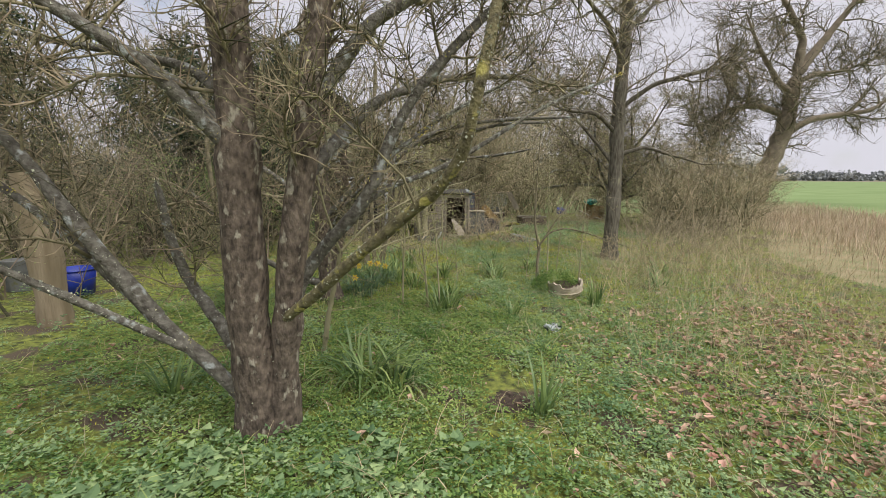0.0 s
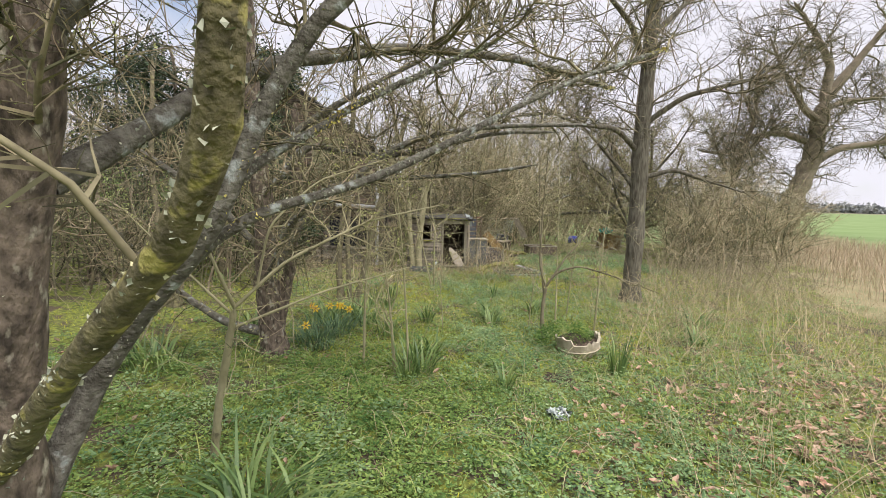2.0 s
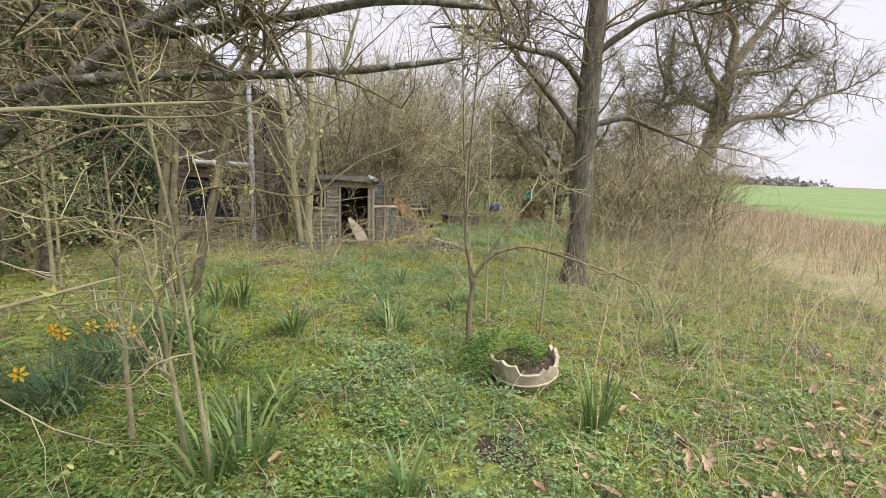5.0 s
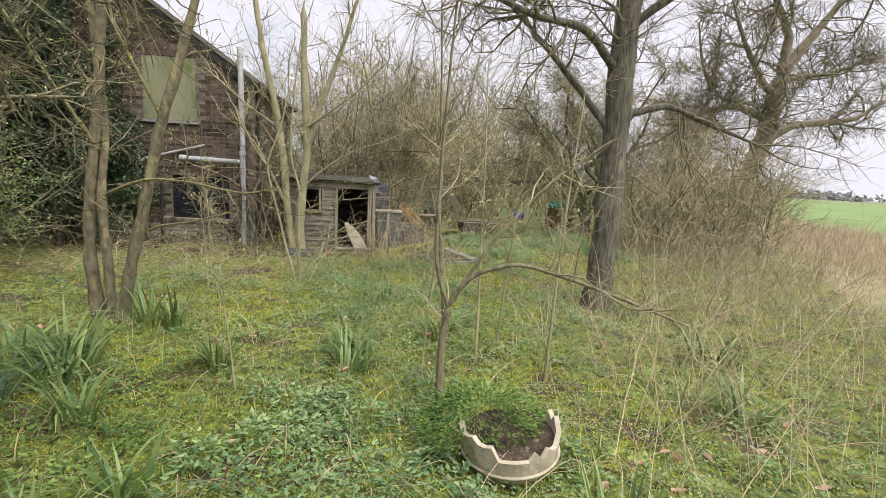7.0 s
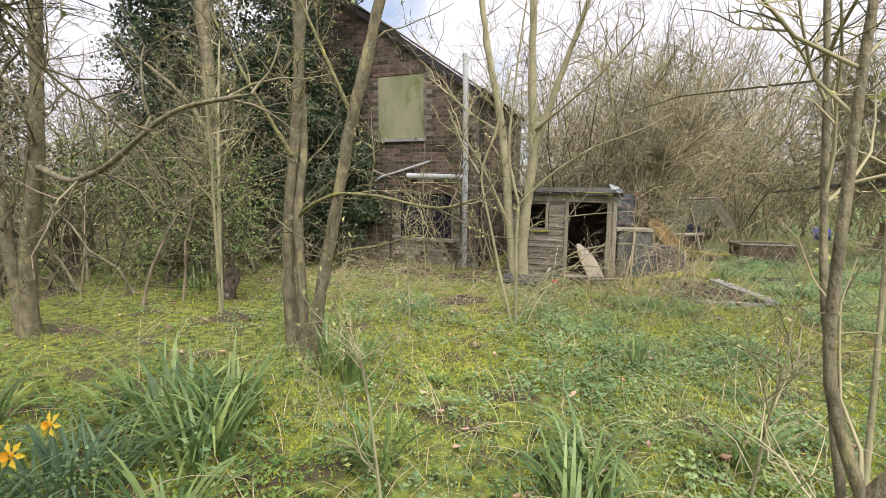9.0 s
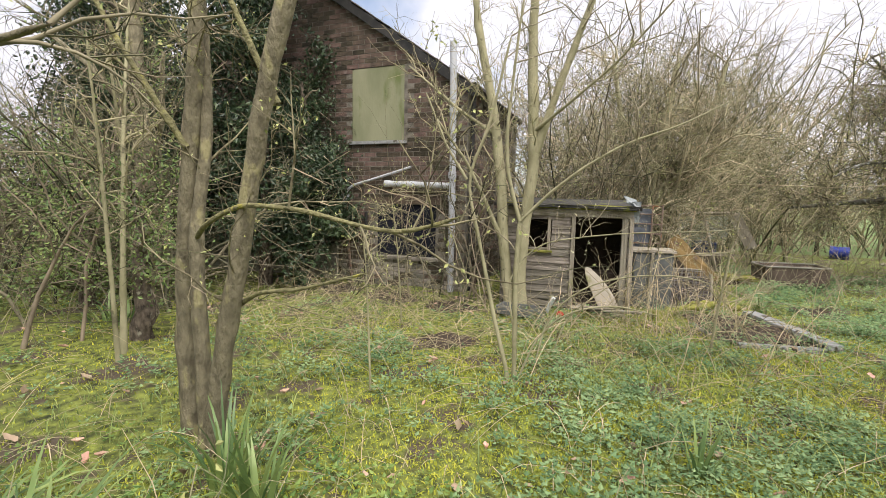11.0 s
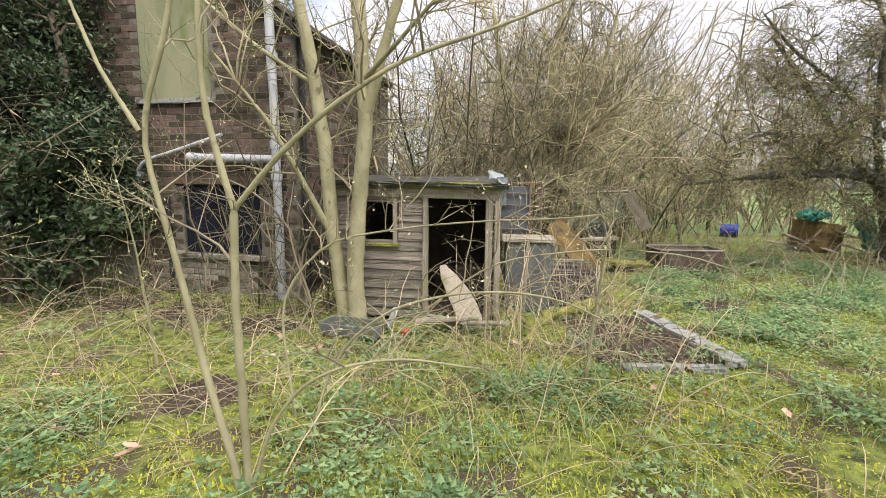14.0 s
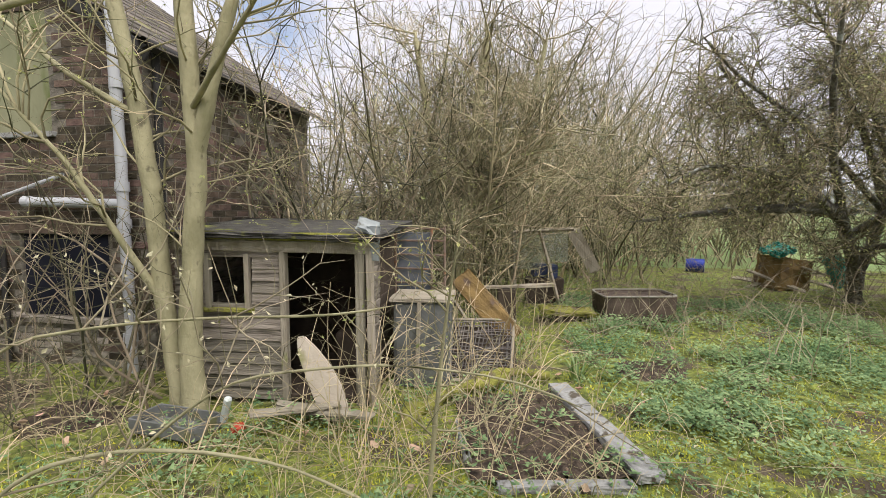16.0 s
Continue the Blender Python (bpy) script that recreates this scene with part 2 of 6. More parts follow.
M_CLOTH = surf("pale_stained_fabric", (0.40, 0.35, 0.28), (0.52, 0.46, 0.385), 3, 8, 0.95, 0.3, 35, (0.25, 0.25, 0.10), 2.2, 0.56)
M_WIRE = surf("rusty_wire", (0.10, 0.09, 0.085), (0.20, 0.18, 0.165), 8, 4, 0.7, 0)
# Distance haze is painted into this pale grey-blue.
M_HAZYWOOD = surf("far_woodland", (0.24, 0.26, 0.27), (0.32, 0.33, 0.32), 0.05, 6, 0.95, 0)
M_FARLAND = surf("far_land", (0.16, 0.16, 0.10), (0.23, 0.21, 0.14), 0.01, 6, 0.95, 0)


def glass_material(name):
    m = bpy.data.materials.new(name)
    m.use_nodes = True
    p = m.node_tree.nodes["Principled BSDF"]
    p.inputs["Base Color"].default_value = (0.72, 0.78, 0.76, 1)
    p.inputs["Transmission Weight"].default_value = 0.9
    p.inputs["Roughness"].default_value = 0.18
    return m


M_GLASS = glass_material("dirty_glass")

# ---- mesh helpers ----
RNG = np.random.default_rng(7)


def mesh_arrays(name, verts, faces, mat, parent=None, label="", smooth=False):
    """One mesh object out of arrays: verts N x 3, faces M x 3 or M x 4."""
    verts, faces = np.asarray(verts, dtype=np.float32), np.asarray(faces, dtype=np.int32)
    me = bpy.data.meshes.new(name)
    k = faces.shape[1]
    me.vertices.add(len(verts))
    me.vertices.foreach_set("co", verts.ravel())
    me.loops.add(faces.size)
    me.loops.foreach_set("vertex_index", faces.ravel())
    me.polygons.add(len(faces))
    me.polygons.foreach_set("loop_start", np.arange(len(faces), dtype=np.int32) * k)
    me.polygons.foreach_set("loop_total", np.full(len(faces), k, dtype=np.int32))
    me.polygons.foreach_set("use_smooth", np.full(len(faces), smooth, dtype=bool))
    me.update(calc_edges=True)
    me.materials.append(mat)
    ob = new(name, me)
    if parent is not None:
        ob.parent = parent
    if label:
        tagged(ob, label)
    return ob


def part(name, bm, mat, parent=None, label="", smooth=False):
    me = bpy.data.meshes.new(name)
    if smooth:
        for f in bm.faces:
            f.smooth = True
    bm.to_mesh(me)
    bm.free()
    me.materials.append(mat)
    ob = new(name, me)
    if parent is not None:
        ob.parent = parent
    if label:
        tagged(ob, label)
    return ob


def thing(name, at, label, category, group="", kind=""):
    ob = new(name)
    ob.location = at
    return tagged(ob, label, category, group, kind)


def box(size, at=(0, 0, 0), turn=(0, 0, 0), bevel=0.004, rough=0.0, cuts=0, bm=None):
    """A bevelled box; rough shifts its corners a little."""
    out = bm or bmesh.new()
    b = bmesh.new()
    bmesh.ops.create_cube(b, size=1.0)
    bmesh.ops.scale(b, vec=size, verts=b.verts)
    if bevel:
        bmesh.ops.bevel(b, geom=b.edges[:], offset=min(bevel, min(size) * 0.3), segments=1, affect="EDGES")
    if cuts:
        bmesh.ops.subdivide_edges(b, edges=b.edges[:], cuts=cuts, use_grid_fill=True)
    if rough:
        for v in b.verts:
            v.co += Vector(RNG.normal(0, rough, 3).tolist())
    bmesh.ops.transform(b, matrix=pose(*at, *turn), verts=b.verts)
    me = bpy.data.meshes.new("piece")
    b.to_mesh(me)
    b.free()
    out.from_mesh(me)
    bpy.data.meshes.remove(me)
    return out


def gz(x, y):
    """Height of the ground."""
    x, y = np.asarray(x, float), np.asarray(y, float)
    near = np.exp(-((x - 2) ** 2 + (y - 10) ** 2) / 900)
    z = (0.022 * np.sin(1.7 * x + 0.6 * y) * np.cos(1.3 * y - 0.4 * x) + 0.015 * np.sin(4.1 * x + 1.0) * np.sin(3.7 * y + 2.0)
         + 0.008 * np.sin(9.3 * x + 2.2 * y) * np.cos(8.1 * y))
    rise = 0.26 * np.clip((6.8 - y) / 5.3, 0, 1.2) ** 1.4
    hollow = 0.09 * np.exp(-((x - 3.9) ** 2 + (y - 9.0) ** 2) / 1.4)
    return near * z + rise * (np.abs(x) < 60) - hollow


def patch(x, y, s=1.0, seed=0.0):
    """Soft patches, 0 to 1."""
    a = np.sin(x * 1.31 * s + seed) * np.cos(y * 1.13 * s - seed * 1.7) + np.sin((x + y) * 0.83 * s + 2.1 * seed) * np.cos((x - y) * 0.71 * s + seed)
    b = np.sin(x * 3.7 * s + 3 * seed) * np.sin(y * 4.1 * s + seed)
    return np.clip(0.5 + 0.24 * a + 0.16 * b, 0, 1)


# the trodden way through the garden, kept clear of twigs
LANE = np.array([(1.7, 1.2), (2.15, 3.3), (2.5, 5.4), (3.25, 6.8), (3.3, 7.5), (2.9, 8.6), (2.5, 9.8), (2.6, 10.6), (3.1, 11.2), (3.9, 12.3)])


def lane_gap(p):
    """Distance in plan from the trodden way."""
    best = np.full(p.shape[:-1], 99.0)
    for a, b in zip(LANE[:-1], LANE[1:]):
        ab = b - a
        u = np.clip(((p[..., :2] - a) @ ab) / (ab @ ab), 0, 1)
        d = np.linalg.norm(p[..., :2] - (a + u[..., None] * ab), axis=-1)
        best = np.minimum(best, d)
    return best


def unit(v):
    return v / np.maximum(np.linalg.norm(v, axis=-1, keepdims=True), 1e-9)


def tubes(P, R, sides):
    """Tapered tubes along N lines of K points: verts and quads."""
    N, K, _ = P.shape
    T = unit(np.gradient(P, axis=1))
    ref = np.where(np.abs(T[:, :1, 2:3]) > 0.9, np.array([1.0, 0, 0]), np.array([0, 0, 1.0]))
    A = unit(np.cross(T, np.broadcast_to(ref, T.shape)))
    B = np.cross(T, A)
    ang = np.arange(sides) * 2 * np.pi / sides
    ring = A[:, :, None, :] * np.cos(ang)[None, None, :, None] + B[:, :, None, :] * np.sin(ang)[None, None, :, None]
    V = P[:, :, None, :] + R[:, :, None, None] * ring
    idx = np.arange(N * K * sides).reshape(N, K, sides)
    a, b = idx[:, :-1], idx[:, 1:]
    F = np.stack([a, np.roll(a, -1, axis=2), np.roll(b, -1, axis=2), b], axis=-1).reshape(-1, 4)
    return V.reshape(-1, 3), F


def line(points, k=12):
    """A smooth line of k points through a few waypoints."""
    p = np.array(points, float)
    d = np.r_[0, np.cumsum(np.linalg.norm(np.diff(p, axis=0), axis=1))]
    u = np.linspace(0, d[-1], k)
    q = np.stack([np.interp(u, d, p[:, i]) for i in range(3)], axis=1)
    for _ in range(2):
        q[1:-1] = 0.25 * q[:-2] + 0.5 * q[1:-1] + 0.25 * q[2:]
    return q


def limbs_of(specs, k=12, wiggle=0.012):
    """Lines and radii of limbs: (waypoints, radius at the foot, radius at the tip)."""
    P, R = [], []
    for pts, r0, r1 in specs:
        q = line(pts, k)
        n = RNG.normal(0, wiggle, q.shape)
        n[0] = 0
        P.append(q + n)
        R.append(np.linspace(r0, r1, k) * (1 + RNG.normal(0, 0.065, k)))
    return np.array(P), np.array(R)


def sprout(P, R, n, length, angle=(40, 88), up=0.25, rad=0.012, k=5, wiggle=0.26, lo=0.2, hi=1.0, droop=0.0, clear=0.42):
    """n side shoots out of the lines P, each of k points."""
    N, K, _ = P.shape
    L = np.linalg.norm(np.diff(P, axis=1), axis=2).sum(axis=1)
    who = RNG.choice(N, n, p=L / L.sum())
    u = RNG.uniform(lo, hi, n) * (K - 1)
    i = np.minimum(u.astype(int), K - 2)
    f = (u - i)[:, None]
    start = P[who, i] * (1 - f) + P[who, i + 1] * f
    tan = unit(P[who, i + 1] - P[who, i])
    rp = R[who, i]
    side = unit(np.cross(tan, unit(RNG.normal(size=(n, 3)))))
    a = np.radians(RNG.uniform(*angle, n))[:, None]
    d = np.cos(a) * tan + np.sin(a) * side
    d[:, 2] += up
    d = unit(d)
    ln = RNG.uniform(*length, n) * (1.15 - 0.45 * u / (K - 1))
    pts = [start]
    for j in range(1, k):
        d = d + RNG.normal(0, wiggle, (n, 3))
        d[:, 2] += up * 0.15 - droop * j / k
        d = unit(d)
        pts.append(pts[-1] + d * (ln / (k - 1))[:, None])
    C = np.stack(pts, axis=1)
    r0 = np.minimum(rad * RNG.uniform(0.6, 1.2, n), rp * 0.75)
    Q = r0[:, None] * np.linspace(1, 0.28, k)[None]
    low = (C[..., 2] < 0.03).any(axis=1)
    near = ((lane_gap(C) < clear) & (C[..., 2] < 2.6)).any(axis=1)
    keep = ~(low | near)
    return C[keep], Q[keep]


def tufts(P, n, size, spread=0.006):
    """Small two-sided buds or leaves along the lines P: verts and quads."""
    N, K, _ = P.shape
    who, u = RNG.integers(0, N, n), RNG.uniform(0.25, 1, n) * (K - 1)
    i = np.minimum(u.astype(int), K - 2)
    f = (u - i)[:, None]
    c = P[who, i] * (1 - f) + P[who, i + 1] * f + RNG.normal(0, spread, (n, 3))
    return leaves(c, unit(RNG.normal(size=(n, 3)) + np.array([0, 0, 0.5])), RNG.uniform(*size, n))


def leaves(c, d, s, wide=0.55, fold=0.25):
    """Folded leaves at c, pointing along d, of length s: verts and quads."""
    n = len(c)
    side = unit(np.cross(d, unit(RNG.normal(size=(n, 3)))))
    up = np.cross(side, d)
    s = s[:, None]
    w = s * wide * 0.5
    V = np.stack([c, c + d * s * 0.45 + side * w + up * s * fold * 0.4, c + d * s - up * s * 0.1, c + d * s * 0.45 - side * w + up * s * fold * 0.4], axis=1)
    return V.reshape(-1, 3), np.arange(n * 4).reshape(n, 4)


def blades(base, lean, length, width, bend, k=4):
    """Grass-like strips: verts and quads. lean: outward direction in plan; bend: how far each bows over."""
    n = len(base)
    up = np.zeros((n, 3))
    up[:, 2] = 1
    side = unit(np.cross(lean, up)) * width[:, None]
    u = np.linspace(0, 1, k)
    rows = []
    for j, x in enumerate(u):
        a = bend * x * 1.2
        h = np.sin(np.clip(1.45 - a * 0.75, -0.9, 1.5))
        o = base + lean * (length * x * np.sin(np.clip(0.12 + a * 0.75, 0, 1.9)))[:, None] * 0.9 + up * (length * x * np.maximum(h, -0.2))[:, None]
        w = side * (1 - 0.85 * x ** 2.2)
        rows.append(np.stack([o - w, o + w], axis=1))
    V = np.stack(rows, axis=1)
    idx = np.arange(n * k * 2).reshape(n, k, 2)
    F = np.stack([idx[:, :-1, 0], idx[:, :-1, 1], idx[:, 1:, 1], idx[:, 1:, 0]], axis=-1).reshape(-1, 4)
    return V.reshape(-1, 3), F


def joined(*parts):
    V, F, o = [], [], 0
    for v, f in parts:
        V.append(v)
        F.append(f + o)
        o += len(v)
    return np.concatenate(V), np.concatenate(F)


def tree(name, at, trunks, limbs, label, category, bark, twig=M_TWIG, limb_mat=None, shoots=((60, (0.5, 1.1), 0.02), (400, (0.2, 0.55), 0.008), (1200, (0.08, 0.25), 0.004)),
         up=0.25, buds=0, bud_mat=M_BUD, bud_size=(0.015, 0.03), group="", droop=0.0, clear=0.42, flare=1.35, lo=0.2, sides=10, crust=0):
    """A bare tree: trunks and limbs along waypoints, three orders of side shoots, and buds."""
    root = thing(name, (0, 0, 0), label, category, group)
    allP, allR = [], []
    for specs, nm, mat in ((trunks, "trunk", bark), (limbs, "limb", limb_mat or bark)):
        for s in specs:
            P, R = limbs_of([s], 24, 0.35 * s[1] * 0.14)
            if nm == "trunk":
                R[:, 0] *= flare
                R[:, 1] *= 1 + (flare - 1) * 0.35
                P[:, 0, 2] -= 0.06
            R[:, -1] *= 0.12
            v, f = tubes(P, R, sides)
            if nm == "limb" and limb_mat is not None and s[1] > 0.05:
                mat = M_GREYLICHEN
            ob = mesh_arrays(nm, v, f, mat, root, smooth=True)
            if nm == "limb" and limb_mat is not None:
                tagged(ob, "limb crusted with lichen")
            allP.append(P)
            allR.append(R)
    P, R = np.concatenate(allP), np.concatenate(allR)
    if crust:
        # flakes of leafy lichen on trunks and limbs
        who, at_k = RNG.integers(0, len(P), crust), RNG.uniform(0, P.shape[1] - 1.01, crust)
        k0 = at_k.astype(int)
        f = (at_k - k0)[:, None]
        out = unit(RNG.normal(size=(crust, 3)) + np.array([0, 0, 0.25]))
        c = P[who, k0] * (1 - f) + P[who, k0 + 1] * f + out * (R[who, k0] * 0.9)[:, None]
        tagged(mesh_arrays("lichen", *leaves(c, unit(np.cross(out, RNG.normal(size=(crust, 3))) + 0.35 * out), RNG.uniform(0.006, 0.018, crust), 1.0), M_CRUST, root, "crust of pale grey-green lichen"), kind="stuff")
    got, last = [], None
    for level, (n, ln, rad) in enumerate(shoots):
        P, R = sprout(P, R, n, ln, up=up * (1, 0.6, 0.3)[level], rad=rad, lo=lo if level == 0 else 0.15, droop=droop, k=(6, 4, 3)[level], clear=clear)
        if level == 0:
            for q in range(len(P)):
                mesh_arrays("branch", *tubes(P[q:q + 1], R[q:q + 1], 5), twig, root, smooth=True)
        else:
            got.append(tubes(P, R, 3))
        last = P
        if level == 1 and len(shoots) > 2:
            P, R = np.concatenate([above[0][:, :4], P]), np.concatenate([above[1][:, :4], R])
        above = (P, R)
    if got:
        tagged(mesh_arrays("twigs", *joined(*got), twig, root), kind="stuff")
    if buds:
        tagged(mesh_arrays("buds", *tufts(last, buds, bud_size), bud_mat, root), kind="stuff")
    return root


# ---- ground, one sheet to the horizon ----
def build_ground():
    xs = np.unique(np.concatenate([-np.geomspace(9, 900, 22)[::-1], np.linspace(-9, 12, 190), np.geomspace(12, 900, 26)]))
    ys = np.unique(np.concatenate([-np.geomspace(2, 600, 16)[::-1], np.linspace(-2, 26, 250), np.geomspace(26, 1400, 30)]))
    X, Y = np.meshgrid(xs, ys)
    V = np.stack([X, Y, gz(X, Y)], axis=-1).reshape(-1, 3)
    w, h = len(xs), len(ys)
    i = np.arange(w * h).reshape(h, w)
    F = np.stack([i[:-1, :-1], i[:-1, 1:], i[1:, 1:], i[1:, :-1]], axis=-1).reshape(-1, 4)
    ob = mesh_arrays("ground", V, F, M_EARTH, smooth=True)
    for m in (M_STUBBLE, M_FIELD, M_FARLAND):
        ob.data.materials.append(m)
    c = V[F].mean(axis=1)
    edge = 10.5 + 0.30 * (c[:, 1] - 10) + 1.2 * np.sin(c[:, 1] * 0.4)
    kind = np.where(c[:, 0] > edge, 1, 0)
    kind = np.where(c[:, 0] > edge + 9, 2, kind)
    kind = np.where((c[:, 1] > 27) & (c[:, 0] > 4), 2, kind)
    kind = np.where((c[:, 1] > 300) | (c[:, 0] > 330), 3, kind)
    ob.data.polygons.foreach_set("material_index", kind.astype(np.int32))
    tagged(ob, "mossy overgrown garden ground running into a green field", "ground", kind="structure")


build_ground()


def far_wood(name, x0, x1, y, h, n, label):
    """A far belt of trees as many uneven crowns, haze painted into their colour."""
    rng = np.random.default_rng(n)
    c = np.stack([rng.uniform(x0, x1, n), y + rng.normal(0, 12, n), rng.uniform(0.3, 0.9, n) * h], axis=1)
    V, F = [], []
    for p in c:
        b = leaves(p + rng.normal(0, 1, (26, 3)) * np.array([h * 0.5, h * 0.4, h * 0.28]), unit(rng.normal(size=(26, 3)) + np.array([0, 0, 0.6])), rng.uniform(0.4, 0.8, 26) * h, 0.9)
        V.append(b)
    ob = mesh_arrays(name, *joined(*V), M_HAZYWOOD)
    tagged(ob, label, "woodland", kind="stuff")


far_wood("far_woodland", 300, 460, 430, 5, 130, "belt of far conifer woodland across the field, haze painted into its colour")
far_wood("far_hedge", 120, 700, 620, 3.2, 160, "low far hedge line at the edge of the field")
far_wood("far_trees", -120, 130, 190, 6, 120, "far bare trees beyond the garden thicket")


# ---- house ----
HX, HY = 0.31, 15.99      # the gable's right corner
EAVE, APEX, APEX_X, LEFT_X, DEPTH = 3.12, 5.35, -2.95, -6.2, 3.0


def gable_top(x):
    s = (APEX - EAVE) / (HX - APEX_X)
    return EAVE + s * (HX - x) if x > APEX_X else APEX - s * (APEX_X - x)


OPENINGS = [(-1.25, -0.18, 0.50, 1.34), (-1.73, -0.76, 2.36, 3.53)]


def prism(xs_z, y0, y1):
    """A slab with the given outline in x and z, between two y."""
    bm = bmesh.new()
    a = [bm.verts.new((x, y0, z)) for x, z in xs_z]
    b = [bm.verts.new((x, y1, z)) for x, z in xs_z]
    bm.faces.new(a)
    bm.faces.new(b[::-1])
    n = len(a)
    for i in range(n):
        bm.faces.new((a[(i + 1) % n], a[i], b[i], b[(i + 1) % n]))
    bmesh.ops.recalc_face_normals(bm, faces=bm.faces)
    return bm


def build_house():
    house = thing("house", (0, 0, 0), "derelict two-storey brick house with boarded windows and ivy", "house")
    y0, y1 = HY + 0.012, HY + 0.24
    (ax0, ax1, az0, az1), (bx0, bx1, bz0, bz1) = OPENINGS
    pieces = [
        [(ax1, -0.3), (HX, -0.3), (HX, EAVE), (ax1, gable_top(ax1))],
        [(ax0, -0.3), (ax1, -0.3), (ax1, az0), (ax0, az0)],
        [(LEFT_X, -0.3), (bx0, -0.3), (bx0, gable_top(bx0)), (APEX_X, APEX), (LEFT_X, gable_top(LEFT_X))],
        [(bx0, -0.3), (ax0, -0.3), (ax0, bz0), (bx0, bz0)],
        [(ax0, az1), (ax1, az1), (ax1, bz0), (ax0, bz0)],
        [(bx1, bz0), (ax1, bz0), (ax1, gable_top(ax1)), (bx1, gable_top(bx1))],
        [(bx0, bz1), (bx1, bz1), (bx1, gable_top(bx1)), (bx0, gable_top(bx0))],
    ]
    for p in pieces:
        b = prism(p, y0, y1)
        gable = part("gable_wall", b, M_MORTAR, house, "stretch of gable wall in old lime mortar and brick")
    part("side_wall", prism([(HX - 0.24, -0.3), (HX - 0.012, -0.3), (HX - 0.012, EAVE), (HX - 0.24, EAVE)], y1, HY + DEPTH), M_MORTAR, house)
    part("side_wall", prism([(LEFT_X, -0.3), (LEFT_X + 0.24, -0.3), (LEFT_X + 0.24, EAVE), (LEFT_X, EAVE)], y1, HY + DEPTH), M_MORTAR, house)
    part("back_wall", prism([(LEFT_X, -0.3), (HX, -0.3), (HX, EAVE), (APEX_X, APEX), (LEFT_X, EAVE)], HY + DEPTH, HY + DEPTH + 0.24), M_MORTAR, house)
    part("plinth", prism([(LEFT_X, -0.3), (-2.0, -0.3), (-2.0, 0.62), (-3.2, 0.66), (LEFT_X, 0.66)], HY - 0.05, HY + 0.006), M_RENDER, house, "pale stained render along the wall foot")
    # roof: two slopes of slates with a small overhang
    for sgn, x_out in ((1, HX + 0.14), (-1, LEFT_X - 0.14)):
        V, F = [], []
        rows, cols = 16, 16
        run = abs(x_out - APEX_X)
        drop = (APEX - EAVE) / (HX - APEX_X)
        for r in range(rows):
            for c in range(cols):
                u0, u1 = r / rows, (r + 1.25) / rows
                yy = HY - 0.1 + (c + 0.5 * (r % 2)) * (DEPTH + 0.4) / cols
                q = []
                for u, lift in ((u0, 0.05), (min(u1, 1.02), 0.075)):
                    for dy in (0.006, (DEPTH + 0.4) / cols - 0.006):
                        q.append((APEX_X + sgn * run * u, yy + dy, APEX + 0.04 - drop * run * u + lift * 0.6 + RNG.uniform(0, 0.006)))
                o = len(V)
                V += q + [(a, b, z - 0.012) for a, b, z in q]
                F += [(o, o + 1, o + 3, o + 2), (o + 2, o + 3, o + 7, o + 6), (o, o + 2, o + 6, o + 4), (o + 1, o + 5, o + 7, o + 3), (o + 4, o + 6, o + 7, o + 5)]
        mesh_arrays("roof", V, F, M_SLATE, house, "slipped dark roof slates")
        slope = math.degrees(math.atan(drop))
        length = math.hypot(run, drop * run)
        mid = ((APEX_X + x_out) / 2, HY - 0.06, APEX - drop * run / 2 - 0.03)
        part("bargeboard", box((length, 0.025, 0.13), mid, (0, sgn * slope, 0), 0.005), M_BLACK, house)
    # gutter along the right eave
    P, R = limbs_of([([(HX + 0.12, HY - 0.1, EAVE - 0.02), (HX + 0.12, HY + DEPTH, EAVE - 0.08)], 0.055, 0.055)], 8, 0.004)
    mesh_arrays("gutter", *tubes(P, R, 8), M_BLACK, house, smooth=True)
    P, R = limbs_of([([(HX + 0.05, HY + 0.12, EAVE - 0.05), (HX + 0.05, HY + 0.12, 0.0)], 0.034, 0.034)], 8, 0.002)
    mesh_arrays("rainwater_pipe", *tubes(P, R, 8), M_BLACK, house, smooth=True)
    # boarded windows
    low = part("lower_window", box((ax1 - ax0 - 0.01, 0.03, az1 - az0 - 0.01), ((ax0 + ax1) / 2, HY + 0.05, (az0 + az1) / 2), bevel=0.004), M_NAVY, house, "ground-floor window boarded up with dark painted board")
    part("sill", box((ax1 - ax0 + 0.10, 0.09, 0.06), ((ax0 + ax1) / 2, HY - 0.005, az0 - 0.035), rough=0.003), M_BRICKPALE, low)
    part("lintel", box((ax1 - ax0 + 0.2, 0.03, 0.10), ((ax0 + ax1) / 2, HY - 0.006, az1 + 0.055), rough=0.003), M_BRICKI, low)
    top = part("upper_window", box((bx1 - bx0 - 0.01, 0.025, bz1 - bz0 - 0.01), ((bx0 + bx1) / 2, HY + 0.03, (bz0 + bz1) / 2), bevel=0.003), M_PLY, house, "upstairs window boarded with green-stained plywood")
    part("sill", box((bx1 - bx0 + 0.10, 0.08, 0.05), ((bx0 + bx1) / 2, HY - 0.005, bz0 - 0.03), rough=0.002), M_SLAB, top)
    # soil pipe with its collars, and the waste pipe into it
    px = 0.12
    P, R = limbs_of([([(px - 0.03, HY - 0.09, 3.75), (px, HY - 0.09, 2.4), (px + 0.01, HY - 0.09, 0.0)], 0.05, 0.05)], 12, 0.002)
    pipe = mesh_arrays("soil_pipe", *tubes(P, R, 14), M_PVC, house, "tall grey plastic soil pipe", smooth=True)
